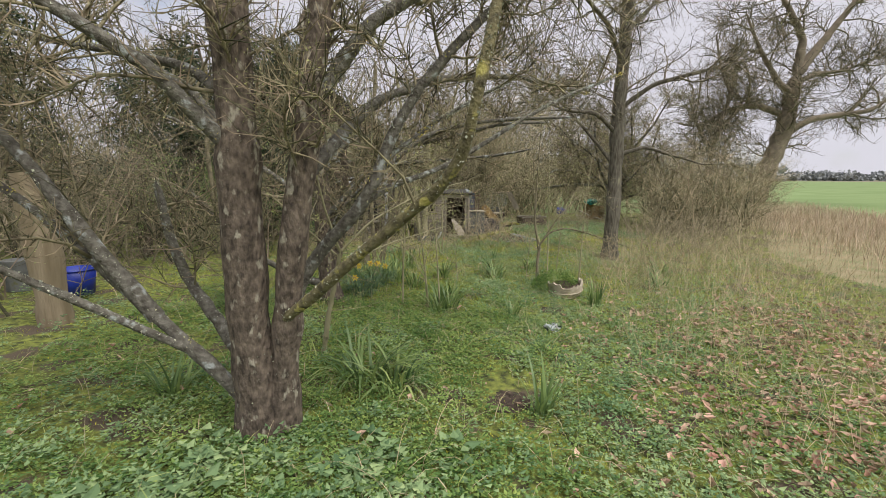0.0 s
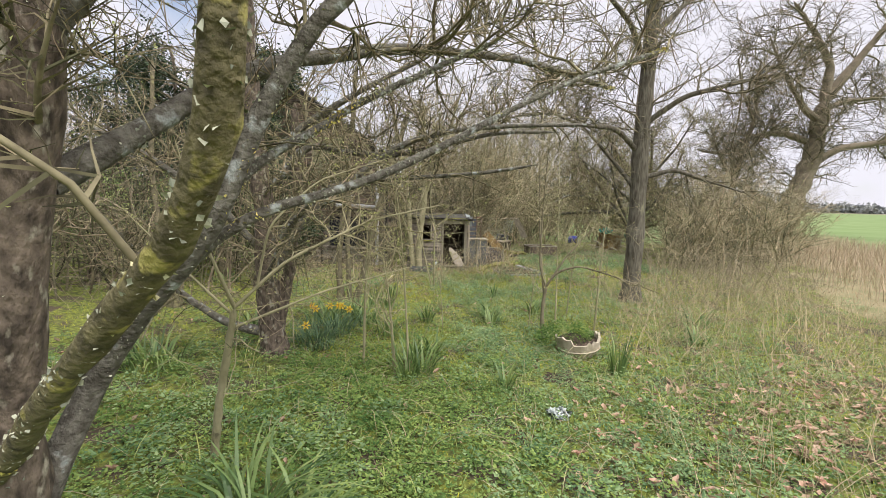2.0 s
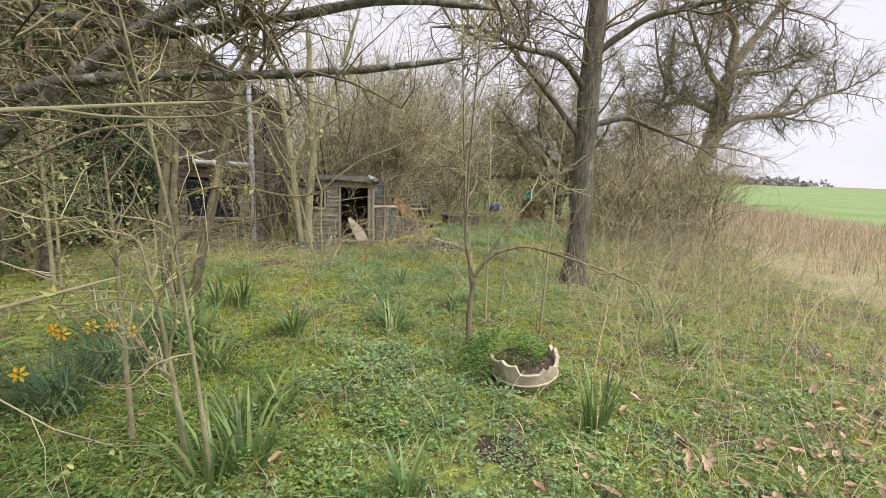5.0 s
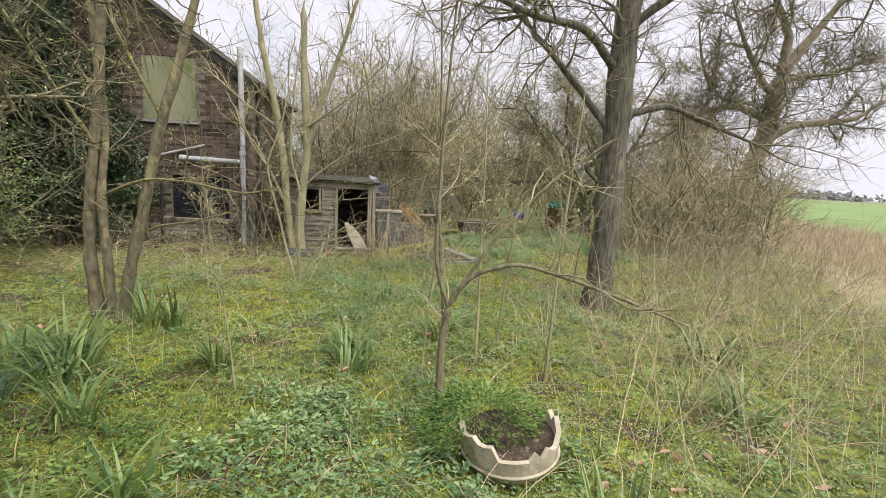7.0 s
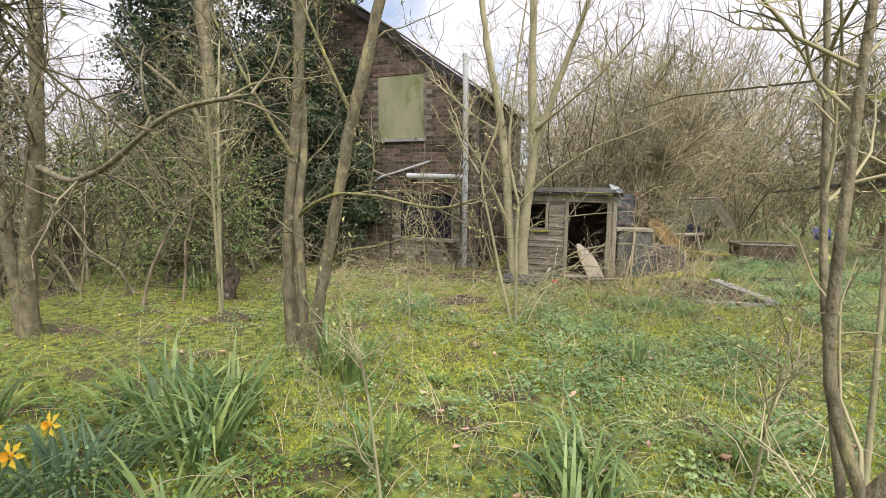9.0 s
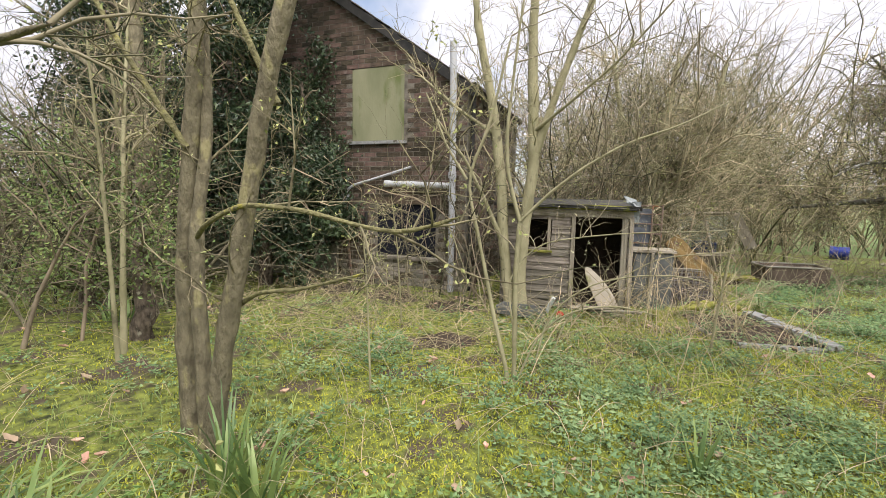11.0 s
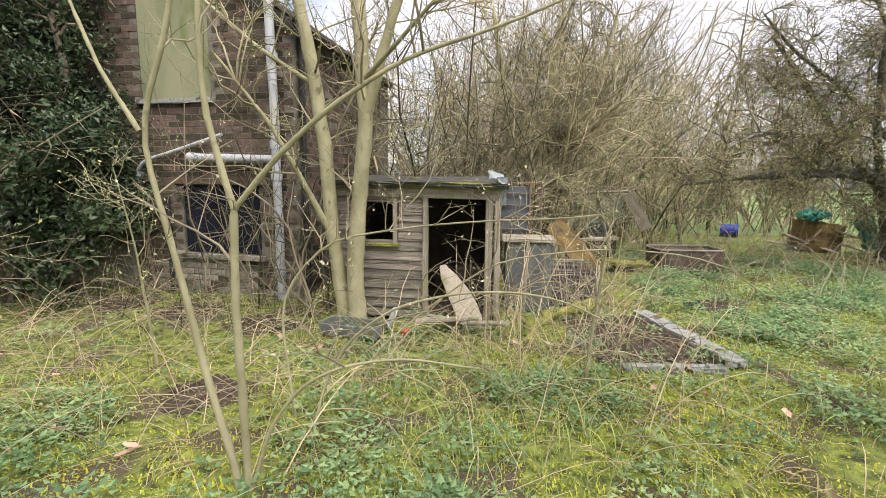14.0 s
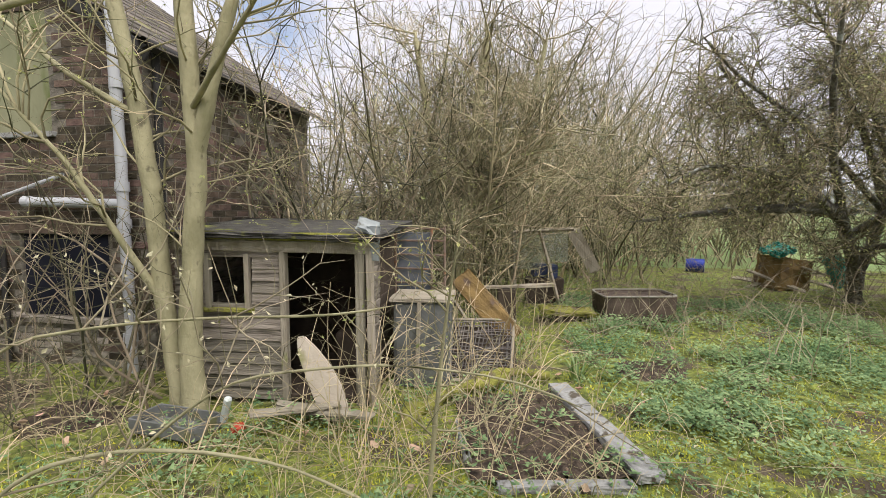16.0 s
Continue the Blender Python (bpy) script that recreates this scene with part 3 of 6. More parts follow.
    for z in (0.35, 1.45, 1.80, 2.75):
        b = bmesh.new()
        bmesh.ops.create_cone(b, cap_ends=True, segments=14, radius1=0.062, radius2=0.062, depth=0.09, matrix=pose(px, HY - 0.09, z))
        part("collar", b, M_PVC, pipe)
    P, R = limbs_of([([(-1.02, HY - 0.08, 1.665), (px, HY - 0.085, 1.64)], 0.045, 0.045)], 6, 0.001)
    waste = mesh_arrays("waste_pipe", *tubes(P, R, 12), M_PVC, house, smooth=True)
    b = bmesh.new()
    bmesh.ops.create_cone(b, cap_ends=True, segments=14, radius1=0.056, radius2=0.056, depth=0.08, matrix=pose(-1.0, HY - 0.08, 1.665, 0, 90, 0))
    part("end_cap", b, M_PVC, waste)
    # hopper head on its rusty pipe, with the thin waste running into it
    P, R = limbs_of([([(-1.79, HY - 0.06, 1.33), (-1.77, HY - 0.06, 0.7), (-1.68, HY - 0.06, 0.0)], 0.026, 0.026)], 10, 0.003)
    hop = mesh_arrays("hopper_pipe", *tubes(P, R, 8), M_IRON, house, "rusty iron waste pipe with a hopper head", smooth=True)
    b = bmesh.new()
    bmesh.ops.create_cone(b, cap_ends=True, segments=8, radius1=0.03, radius2=0.075, depth=0.16, matrix=pose(-1.80, HY - 0.08, 1.40))
    part("hopper", b, M_PVC, hop)
    P, R = limbs_of([([(-1.80, HY - 0.08, 1.45), (-1.80, HY - 0.08, 1.58), (-1.72, HY - 0.06, 1.62), (-1.5, HY - 0.05, 1.68), (-1.05, HY - 0.05, 1.80), (-0.60, HY - 0.05, 1.93)], 0.02, 0.02)], 14, 0.001)
    mesh_arrays("thin_waste", *tubes(P, R, 8), M_PVC, hop, smooth=True)
    P, R = limbs_of([([(-1.42, HY - 0.04, 1.2), (-1.43, HY - 0.04, 0.0)], 0.028, 0.028)], 8, 0.004)
    mesh_arrays("drain_pipe", *tubes(P, R, 8), M_BLACK, house, smooth=True)
    return house, gable


HOUSE, GABLE = build_house()


# ---- garden shed ----
def build_shed():
    shed = thing("garden_shed", (0, 0, 0), "collapsing weatherboarded garden shed with an empty doorway", "shed")
    tilt = 4.0
    m = Matrix.Translation((1.05, 15.47, 0)) @ pose(0, 0, 0, 0, 0, tilt)

    def put(name, bm, mat, label=""):
        bmesh.ops.transform(bm, matrix=m, verts=bm.verts)
        return part(name, bm, mat, shed, label)

    W, H, D = 1.62, 1.30, 1.15
    win = (0.28, 0.62, 0.78, 1.23)
    door = (0.93, 1.53)
    pitch = 0.098
    for i in range(13):
        z = 0.03 + i * pitch
        runs = [(-0.02, door[0] - 0.03)]
        if z + pitch > win[2] + 0.04 and z < win[3] - 0.03:
            runs = [(-0.02, win[0] - 0.03), (win[1] + 0.03, door[0] - 0.03)]
        for x0, x1 in runs:
            put("weatherboard", box((x1 - x0 + RNG.uniform(-0.01, 0.008), 0.018, pitch + 0.012), ((x0 + x1) / 2, RNG.uniform(-0.004, 0.004), z + pitch / 2), (-9, RNG.uniform(-0.6, 0.6), 0), 0.004), M_BOARD)
        for x0, y0, y1 in ((W - 0.01, 0.05, 0.34 + RNG.uniform(-0.03, 0.05)), (0.0, 0.03, D)):
            put("weatherboard", box((0.018, y1 - y0, pitch + 0.012), (x0, (y0 + y1) / 2, z + pitch / 2), (0, 7, 0), 0.004), M_BOARD)
        # Added dark side boards and a dark back wall: inner shade as colour.
        put("weatherboard", box((0.018, D - 0.40, pitch + 0.012), (W - 0.03, 0.40 + (D - 0.40) / 2, z + pitch / 2), (0, 7, 0), 0.004), M_DARKWOOD_SHADE)
        put("weatherboard", box((W, 0.018, pitch + 0.01), (W / 2, D, z + pitch / 2), (0, 0, 0), 0.004), M_DARKWOOD_SHADE)
    for x, w, h in ((door[0], 0.05, H), (door[1] + 0.03, 0.07, H), (door[1] + 0.115, 0.05, H - 0.04)):
        put("door_post", box((w, 0.06, h), (x, -0.015, h / 2), (0, RNG.uniform(-0.8, 0.8), 0), 0.006, cuts=2, rough=0.002), M_TIMBER)
    for x in (win[0], win[1]):
        put("window_frame", box((0.04, 0.05, win[3] - win[2]), (x, -0.012, (win[2] + win[3]) / 2), (0, 0, 0), 0.004), M_TIMBER)
    put("window_sill", box((win[1] - win[0] + 0.10, 0.075, 0.03), ((win[0] + win[1]) / 2, -0.025, win[2] - 0.01), (0, 0, 0), 0.004), M_MOSSY, "moss-green window sill")
    put("fascia", box((W + 0.06, 0.03, 0.09), (W / 2, -0.035, H - 0.005), (0, 0.8, 0), 0.006, cuts=3, rough=0.003), M_TIMBER)
    put("fascia", box((W + 0.12, 0.035, 0.055), (W / 2, -0.06, H + 0.075), (0, 1.0, 0), 0.006, cuts=3, rough=0.004), M_MOSSY, "mossy timber along the roof edge")
    put("roof", box((W + 0.22, D + 0.24, 0.035), (W / 2, D / 2 - 0.02, H + 0.12), (3.5, 0.8, 0), 0.006, cuts=5, rough=0.008), M_FELT, "sagging roof of torn black felt")
    put("corner_flashing", box((0.16, 0.22, 0.012), (W + 0.0, 0.02, H + 0.15), (24, 22, 18), 0.002, cuts=2, rough=0.006), M_ZINC, "bent zinc flashing at the roof corner")
    put("corner_flashing", box((0.10, 0.012, 0.26), (W + 0.05, -0.03, H + 0.02), (0, 3, 0), 0.002, cuts=2, rough=0.004), M_ZINC, "bent zinc flashing at the roof corner")
    # Floor and rafters carry the inside shade in their dark colour too.
    put("floor", box((W, D, 0.05), (W / 2, D / 2, 0.05), (0, 0, 0), 0.004), M_DARKWOOD_SHADE)
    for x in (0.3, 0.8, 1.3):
        put("rafter", box((0.05, D, 0.06), (x, D / 2, H + 0.06), (3.5, 0, 0), 0.004), M_DARKWOOD_SHADE)
    return shed, m


SHED, SHED_M = build_shed()


def loose(name, bm, mat, label, category, group="", smooth=False):
    return tagged(part(name, bm, mat, None, "", smooth), label, category, group)


def in_shed_front():
    # a pale sodden panel slumped out of the doorway
    outline = [(0.0, 0.62), (0.05, 0.63), (0.16, 0.54), (0.28, 0.41), (0.37, 0.27), (0.43, 0.12), (0.42, 0.02), (0.27, 0.01), (0.19, 0.13), (0.10, 0.31), (0.02, 0.49)]
    bm = prism(outline, -0.025, 0.025)
    bmesh.ops.bevel(bm, geom=bm.edges[:], offset=0.008, segments=2, affect="EDGES")
    bmesh.ops.transform(bm, matrix=pose(2.17, 15.24, 0.0, -14, 0, 5), verts=bm.verts)
    loose("slumped_panel", bm, M_CLOTH, "pale sodden panel slumped in the shed doorway, green at the foot", "panel")
    for k, (x, y, tr) in enumerate(((2.38, 15.28, (0, 12, 20)), (2.55, 15.18, (0, -6, -12)), (2.28, 15.12, (0, 4, 35)))):
        loose("broken_plank", box((0.62, 0.09, 0.022), (x, y, 0.09 + 0.03 * k), tr, 0.004, cuts=2, rough=0.004), M_TIMBER, "broken grey plank lying by the shed door", "plank", "broken planks")
    # things lying inside
    loose("old_box", box((0.34, 0.3, 0.4), (2.35, 16.15, 0.28), (0, 0, 12), 0.02, rough=0.006), M_DARKWOOD_SHADE, "dark wooden box inside the shed", "box")
    # grey plastic trough and scraps in front
    t = thing("plastic_trough", (1.45, 14.93, 0.0), "low grey plastic trough in front of the shed", "trough")
    t.rotation_euler = (0, 0, radians(-6))
    for nm, s, p in (("side_panel", (0.56, 0.014, 0.10), (0, -0.13, 0.07)), ("side_panel", (0.56, 0.014, 0.10), (0, 0.13, 0.07)), ("end_panel", (0.014, 0.26, 0.10), (-0.28, 0, 0.07)),
                     ("end_panel", (0.014, 0.26, 0.10), (0.28, 0, 0.07)), ("bottom", (0.56, 0.26, 0.014), (0, 0, 0.02))):
        part(nm, box(s, p, (0, 0, 0), 0.004), M_GREY_TUB, t)
    loose("plastic_bottle", box((0.05, 0.05, 0.24), (1.80, 15.0, 0.16), (14, 24, 0), 0.018, cuts=1), M_WHITE, "crumpled white plastic bottle leaning by the trough", "bottle")
    loose("red_pot", box((0.09, 0.08, 0.07), (1.93, 14.95, 0.06), (8, 0, 20), 0.02), M_RED, "small red plastic pot in the weeds", "pot")


in_shed_front()


# ---- the raised bed and the rubbish beside the shed ----
def build_bed():
    bed = thing("raised_bed", (0, 0, 0), "sunken garden bed edged with grey stone slabs", "garden bed")
    def strip(a, b, w, mat, label, z=0.05):
        a, b = Vector((*a, 0)), Vector((*b, 0))
        d = b - a
        ang = math.degrees(math.atan2(d.y, d.x))
        n = max(1, round(d.length / 0.5))
        for i in range(n):
            c = a + d * ((i + 0.5) / n)
            part("edging_slab", box((d.length / n - 0.006, w, 0.06), (c.x, c.y, z), (RNG.uniform(-3, 3), RNG.uniform(-2, 2), ang), 0.008, cuts=2, rough=0.003), mat, bed, label)
    strip((4.16, 16.2), (4.62, 14.86), 0.17, M_SLAB, "grey stone edging slab")
    strip((3.75, 14.66), (4.52, 14.82), 0.08, M_SLAB, "grey stone edging slab", 0.012)
    strip((3.40, 15.45), (3.58, 14.80), 0.05, M_SLAB, "grey stone edging slab", 0.008)
    bm = bmesh.new()
    bmesh.ops.create_grid(bm, x_segments=16, y_segments=16, size=0.5)
    for v in bm.verts:
        u, w = v.co.x + 0.5, v.co.y + 0.5
        a = Vector((3.60, 14.68, 0)).lerp(Vector((4.55, 14.86, 0)), u)
        b = Vector((3.32, 15.8, 0)).lerp(Vector((4.14, 16.15, 0)), u)
        p = a.lerp(b, w)
        v.co = (p.x, p.y, 0.035 + float(RNG.normal(0, 0.012)))
    part("soil", bm, M_SOIL, bed, "dark bare soil")
    return bed


build_bed()


def mossy_log(name, pts, r, label, mat=M_MOSSY):
    P, R = limbs_of([(pts, r, r * 0.8)], 12, r * 0.25)
    R = R * (1 + RNG.normal(0, 0.14, R.shape))
    ob = mesh_arrays(name, *tubes(P, R, 8), mat, smooth=True)
    return tagged(ob, label, "log", "mossy timbers")


mossy_log("mossy_plank", [(3.05, 15.35, 0.03), (3.25, 15.85, 0.07), (3.75, 16.15, 0.09)], 0.055, "rotten timber thick with yellow-green moss by the bed")
mossy_log("mossy_plank", [(3.25, 15.95, 0.04), (3.7, 16.3, 0.10), (4.1, 16.42, 0.06)], 0.045, "rotten timber thick with yellow-green moss by the bed")
mossy_log("mossy_plank", [(3.0, 15.1, 0.02), (3.12, 15.5, 0.05), (3.2, 15.9, 0.05)], 0.05, "rotten timber thick with yellow-green moss by the bed")


def build_rubbish():
    # galvanised tank and dark crates right of the shed
    bm = box((0.50, 0.46, 0.78), (2.96, 16.25, 0.39), (0, 0, 6), 0.03, cuts=2, rough=0.005)
    t = loose("water_tank", bm, M_GREY_TUB, "grey water tank with a timber rim beside the shed", "tank")
    part("rim", box((0.56, 0.50, 0.035), (2.96, 16.25, 0.795), (0, 0, 6), 0.008, cuts=2, rough=0.004), M_TIMBER, t, "mossy grey timber rim")
    part("batten", box((0.035, 0.03, 0.76), (2.96, 16.0, 0.40), (0, 2, 6), 0.005), M_TIMBER, t)
    rack = thing("metal_rack", (2.84, 16.58, 0), "dark rusty metal rack standing behind the tank", "rack")
    for x in (-0.25, 0.12, 0.25):
        part("upright", box((0.022, 0.022, 1.42), (x, 0, 0.71), (0, 0, 0), 0.004), M_IRON, rack)
    for z in (0.72, 0.86, 1.0, 1.14, 1.28, 1.40):
        part("bar", box((0.52, 0.018, 0.018), (0, 0, z), (0, RNG.uniform(-1, 1), 0), 0.003), M_IRON, rack)
    part("back_sheet", box((0.36, 0.012, 0.62), (-0.06, 0.03, 1.05), (0, 0, 0), 0.002), M_RACKSHEET, rack, "blue-grey sheet behind the bars")
    # ochre panel leaning on a wire-mesh cage
    yb = box((0.22, 0.04, 0.80), (3.50, 16.62, 0.64), (-14, -42, 8), 0.04, cuts=4, rough=0.004)
    loose("rusty_panel", yb, M_OCHRE, "rusty yellow metal panel leaning on the rubbish", "panel")
    cage = thing("wire_cage", (0, 0, 0), "collapsed wire mesh cage among dead canes", "cage")
    P, R = [], []
    o, u, w = np.array((2.95, 16.2, 0.02)), np.array((0.80, 0.12, 0.0)), np.array((0.10, 0.30, 0.50))
    for i in range(25):
        P.append(line([o + u * i / 24, o + u * i / 24 * 0.9 + w], 5))
    for j in range(19):
        P.append(line([o + w * j / 18, o + w * j / 18 + u * (1 - 0.1 * j / 18)], 5))
    P = np.array(P) + RNG.normal(0, 0.008, (44, 5, 3))
    mesh_arrays("mesh_panel", *tubes(P, np.full(P.shape[:2], 0.006), 4), M_WIRE, cage)
    # Dark backing panel added so the mesh reads as a dark heap.
    part("cage_floor", box((0.78, 0.03, 0.46), (3.40, 16.44, 0.24), (-30, 0, 7), 0.004, cuts=3, rough=0.006), M_DARKWOOD_SHADE, cage, "dark backing panel added behind the mesh")
    for a, b in ((o, o + u), (o, o + w), (o + u, o + u * 0.9 + w), (o + w, o + w + u * 0.9)):
        mesh_arrays("cage_rail", *tubes(np.array([line([a, b], 4)]), np.full((1, 4), 0.016), 6), M_TIMBER, cage)
    for a, b in (((2.75, 16.62, 0.0), (3.12, 16.85, 0.74)), ((3.5, 17.1, 0.0), (3.05, 17.0, 0.70))):
        ob = mesh_arrays("leaning_batten", *tubes(np.array([line([a, b], 4)]), np.full((1, 4), 0.02), 4), M_TIMBER)
        tagged(ob, "grey weathered batten leaning on the wire cage", "batten", "battens")
    # remains of a glazed frame behind
    fr = thing("greenhouse_frame", (0, 0, 0), "broken timber frame of a small greenhouse", "greenhouse")
    c = [(3.62, 20.0, 1.22), (4.60, 20.0, 1.28), (4.98, 20.0, 0.58), (4.42, 20.0, 0.0), (3.66, 20.0, 0.0), (4.06, 20.0, 1.25), (4.40, 20.0, 0.0)]
    for i, j, r in ((0, 1, 0.03), (1, 2, 0.035), (0, 4, 0.03), (5, 6, 0.03)):
        mesh_arrays("frame_bar", *tubes(np.array([line([c[i], c[j]], 4)]), np.full((1, 4), r), 4), M_TIMBER, fr)
    part("pane", box((0.5, 0.006, 0.62), (3.83, 20.02, 0.9), (0, 0, 0), 0), M_GLASS, fr)
    part("pane", box((0.44, 0.006, 0.5), (4.3, 20.02, 0.98), (0, 0, 0), 0), M_GLASS, fr)
    part("end_board", box((0.20, 0.03, 0.74), (4.78, 19.98, 0.92), (0, -28, 0), 0.004, cuts=2, rough=0.004), M_TIMBER, fr)
    loose("blue_crate", box((0.42, 0.3, 0.24), (4.15, 20.25, 0.55), (0, 4, 8), 0.03), M_DARKBLUE, "faded blue plastic crate on the rubbish heap", "crate")
    loose("support_box", box((0.6, 0.4, 0.42), (4.15, 20.3, 0.21), (0, 0, 8), 0.01, rough=0.006), M_DARKWOOD_SHADE, "rotten dark wooden box under the crate", "box")
    loose("grey_plank", box((1.0, 0.10, 0.035), (3.75, 18.4, 0.56), (0, -3, 6), 0.005, cuts=2, rough=0.004), M_TIMBER, "long grey plank lying across the rubbish", "plank")
    loose("plank_trestle", box((0.25, 0.2, 0.53), (3.6, 18.4, 0.265), (0, 0, 6), 0.01, rough=0.006), M_DARKWOOD_SHADE, "rotten wooden trestle under the plank", "trestle")
    loose("mossy_board", box((0.75, 0.35, 0.05), (4.45, 18.9, 0.14), (2, 3, 10), 0.01, cuts=4, rough=0.012), M_MOSSY, "flat board thick with bright moss", "board")
    loose("board_support", box((0.3, 0.25, 0.11), (4.4, 18.9, 0.055), (0, 0, 10), 0.01, rough=0.006), M_DARKWOOD_SHADE, "rotten block under the mossy board", "block")
    # old tub
    tub = thing("old_tub", (5.40, 19.25, 0), "old brown rectangular tub with a grey rolled rim", "tub")
    tub.rotation_euler = (0, 0, radians(12))
    for nm, s, p, tr in (("side_panel", (1.0, 0.025, 0.36), (0, -0.27, 0.19), (8, 0, 0)), ("side_panel", (1.0, 0.025, 0.36), (0, 0.27, 0.19), (-8, 0, 0)),
                         ("end_panel", (0.025, 0.54, 0.36), (-0.48, 0, 0.19), (0, -8, 0)), ("end_panel", (0.025, 0.54, 0.36), (0.48, 0, 0.19), (0, 8, 0)), ("bottom", (0.9, 0.48, 0.03), (0, 0, 0.03), (0, 0, 0))):
        part(nm, box(s, p, tr, 0.008), M_TUB, tub)
    ring = line([(-0.53, -0.31, 0.375), (0.53, -0.31, 0.375), (0.53, 0.31, 0.375), (-0.53, 0.31, 0.375), (-0.53, -0.31, 0.375)], 40)
    mesh_arrays("rim", *tubes(ring[None], np.full((1, 40), 0.015), 8), M_TUBRIM, tub, "grey rolled rim", smooth=True)
    # Dark sheet set below the rim stands for the tub's shaded inside.
    part("lid", box((0.98, 0.54, 0.02), (0, 0, 0.33), (0, 0, 0), 0.004, cuts=4, rough=0.012), M_TUB, tub, "dark brown sheet standing for the shaded inside")
    # far heap with a teal sheet, a plank and a blue drum
    heap = thing("rubbish_heap", (0, 0, 0), "heap of old timber under a torn teal tarpaulin", "rubbish heap")
    for k in range(9):
        a = (8.5 + RNG.uniform(0, 1.1), 22.4 + RNG.uniform(-0.3, 0.6), RNG.uniform(0.03, 0.5))
        part("board", box((RNG.uniform(0.7, 1.2), 0.14, 0.03), a, (RNG.uniform(-15, 15), RNG.uniform(-25, 25), RNG.uniform(-60, 60)), 0.004), M_TIMBER, heap)
    part("crate", box((0.7, 0.6, 0.62), (8.95, 22.6, 0.31), (0, 8, 20), 0.01, cuts=2, rough=0.02), M_OCHRE, heap, "brown broken crate")
    part("tarpaulin", box((0.34, 0.4, 0.05), (8.75, 22.4, 0.80), (14, -18, 10), 0.02, cuts=6, rough=0.03), M_TEAL, heap, "torn teal tarpaulin")
    part("tarpaulin", box((0.24, 0.12, 0.6), (9.75, 22.3, 0.42), (0, -25, 10), 0.03, cuts=5, rough=0.03), M_TEAL, heap, "torn teal tarpaulin")
    bm = bmesh.new()
    bmesh.ops.create_cone(bm, cap_ends=True, segments=20, radius1=0.17, radius2=0.17, depth=0.42, matrix=pose(8.1, 25.0, 0.18, 90, 0, 70))
    loose("blue_drum", bm, M_BLUE, "blue plastic drum lying in the grass", "drum", smooth=False)


build_rubbish()


# ---- near things: post, bucket, planter, litter ----
def build_near_things():
    P, R = limbs_of([([(-3.15, 7.2, -0.1), (-3.22, 7.2, 1.0), (-3.30, 7.2, 1.95)], 0.19, 0.175)], 10, 0.004)
    post = mesh_arrays("timber_post", *tubes(P, R, 18), M_POST, smooth=True)
    tagged(post, "thick pale round timber post standing in the weeds", "post")
    b = bmesh.new()
    bmesh.ops.create_circle(b, cap_ends=True, segments=18, radius=0.176, matrix=pose(*P[0, -1]))
    part("top", b, M_POST, post)
    bucket = thing("blue_tub", (-4.0, 8.65, 0.0), "bright blue plastic tub in the long grass", "tub")
    b = bmesh.new()
    bmesh.ops.create_cone(b, cap_ends=False, segments=24, radius1=0.22, radius2=0.27, depth=0.40, matrix=pose(0, 0, 0.21))
    bmesh.ops.solidify(b, geom=b.faces[:], thickness=0.012)
    part("wall", b, M_BLUE, bucket, smooth=True)
    b = bmesh.new()
    bmesh.ops.create_circle(b, cap_ends=True, segments=24, radius=0.22, matrix=pose(0, 0, 0.05))
    part("bottom", b, M_BLUE, bucket)
    ring = np.array([[math.cos(a) * 0.272, math.sin(a) * 0.272, 0.41] for a in np.linspace(0, 2 * math.pi, 25)])
    mesh_arrays("rim", *tubes(ring[None], np.full((1, 25), 0.014), 6), M_BLUE, bucket, smooth=True)
    g = thing("grey_tub", (-5.1, 8.9, 0.0), "grey plastic tub half hidden in the grass", "tub")
    b = bmesh.new()
    bmesh.ops.create_cone(b, cap_ends=True, segments=20, radius1=0.2, radius2=0.24, depth=0.5, matrix=pose(0, 0, 0.26))
    part("wall", b, M_GREY_TUB, g, smooth=False)

    # broken planter: a thick bowl with a ragged rim, leaning a little
    pl = thing("broken_planter", (3.87, 8.88, -0.05), "broken pale stone planter with ferny green leaves", "planter")
    pl.rotation_euler = (radians(4), radians(-5), 0)
    n, rows = 44, 5
    V, F = [], []
    rng = np.random.default_rng(3)
    ragged = np.clip(0.245 + 0.02 * np.sin(np.linspace(0, 4 * math.pi, n)) + rng.normal(0, 0.012, n), 0.12, 0.31)
    back = np.sin(np.arange(n) * 2 * math.pi / n)
    ragged = np.where(back > 0.3, ragged * 0.55, ragged)
    bite = np.abs(np.arange(n) - 32) < 2.5
    ragged = np.where(bite, 0.20, ragged)
    prof = [(0.20, 0.0), (0.235, 0.045), (0.262, 0.09), (0.272, 0.14), (0.285, 1.0)]
    for inner in (0, 1):
        for r, z in prof:
            for i in range(n):
                a = i * 2 * math.pi / n
                rr = r - 0.028 * inner
                zz = ragged[i] if z == 1.0 else min(z + 0.02 * inner, ragged[i])
                V.append((rr * math.cos(a), rr * math.sin(a), zz))
    off = len(prof) * n
    for s in (0, off):
        for j in range(len(prof) - 1):
            for i in range(n):
                k = (i + 1) % n
                F.append((s + j * n + i, s + j * n + k, s + (j + 1) * n + k, s + (j + 1) * n + i))
    top = (len(prof) - 1) * n
    for i in range(n):
        k = (i + 1) % n
        F.append((top + i, top + k, off + top + k, off + top + i))
    mesh_arrays("bowl", V, F, M_POT, pl)
    P = np.array([[0.274 * math.cos(a), 0.274 * math.sin(a), 0.105] for a in np.linspace(math.pi, 2 * math.pi, 24)])
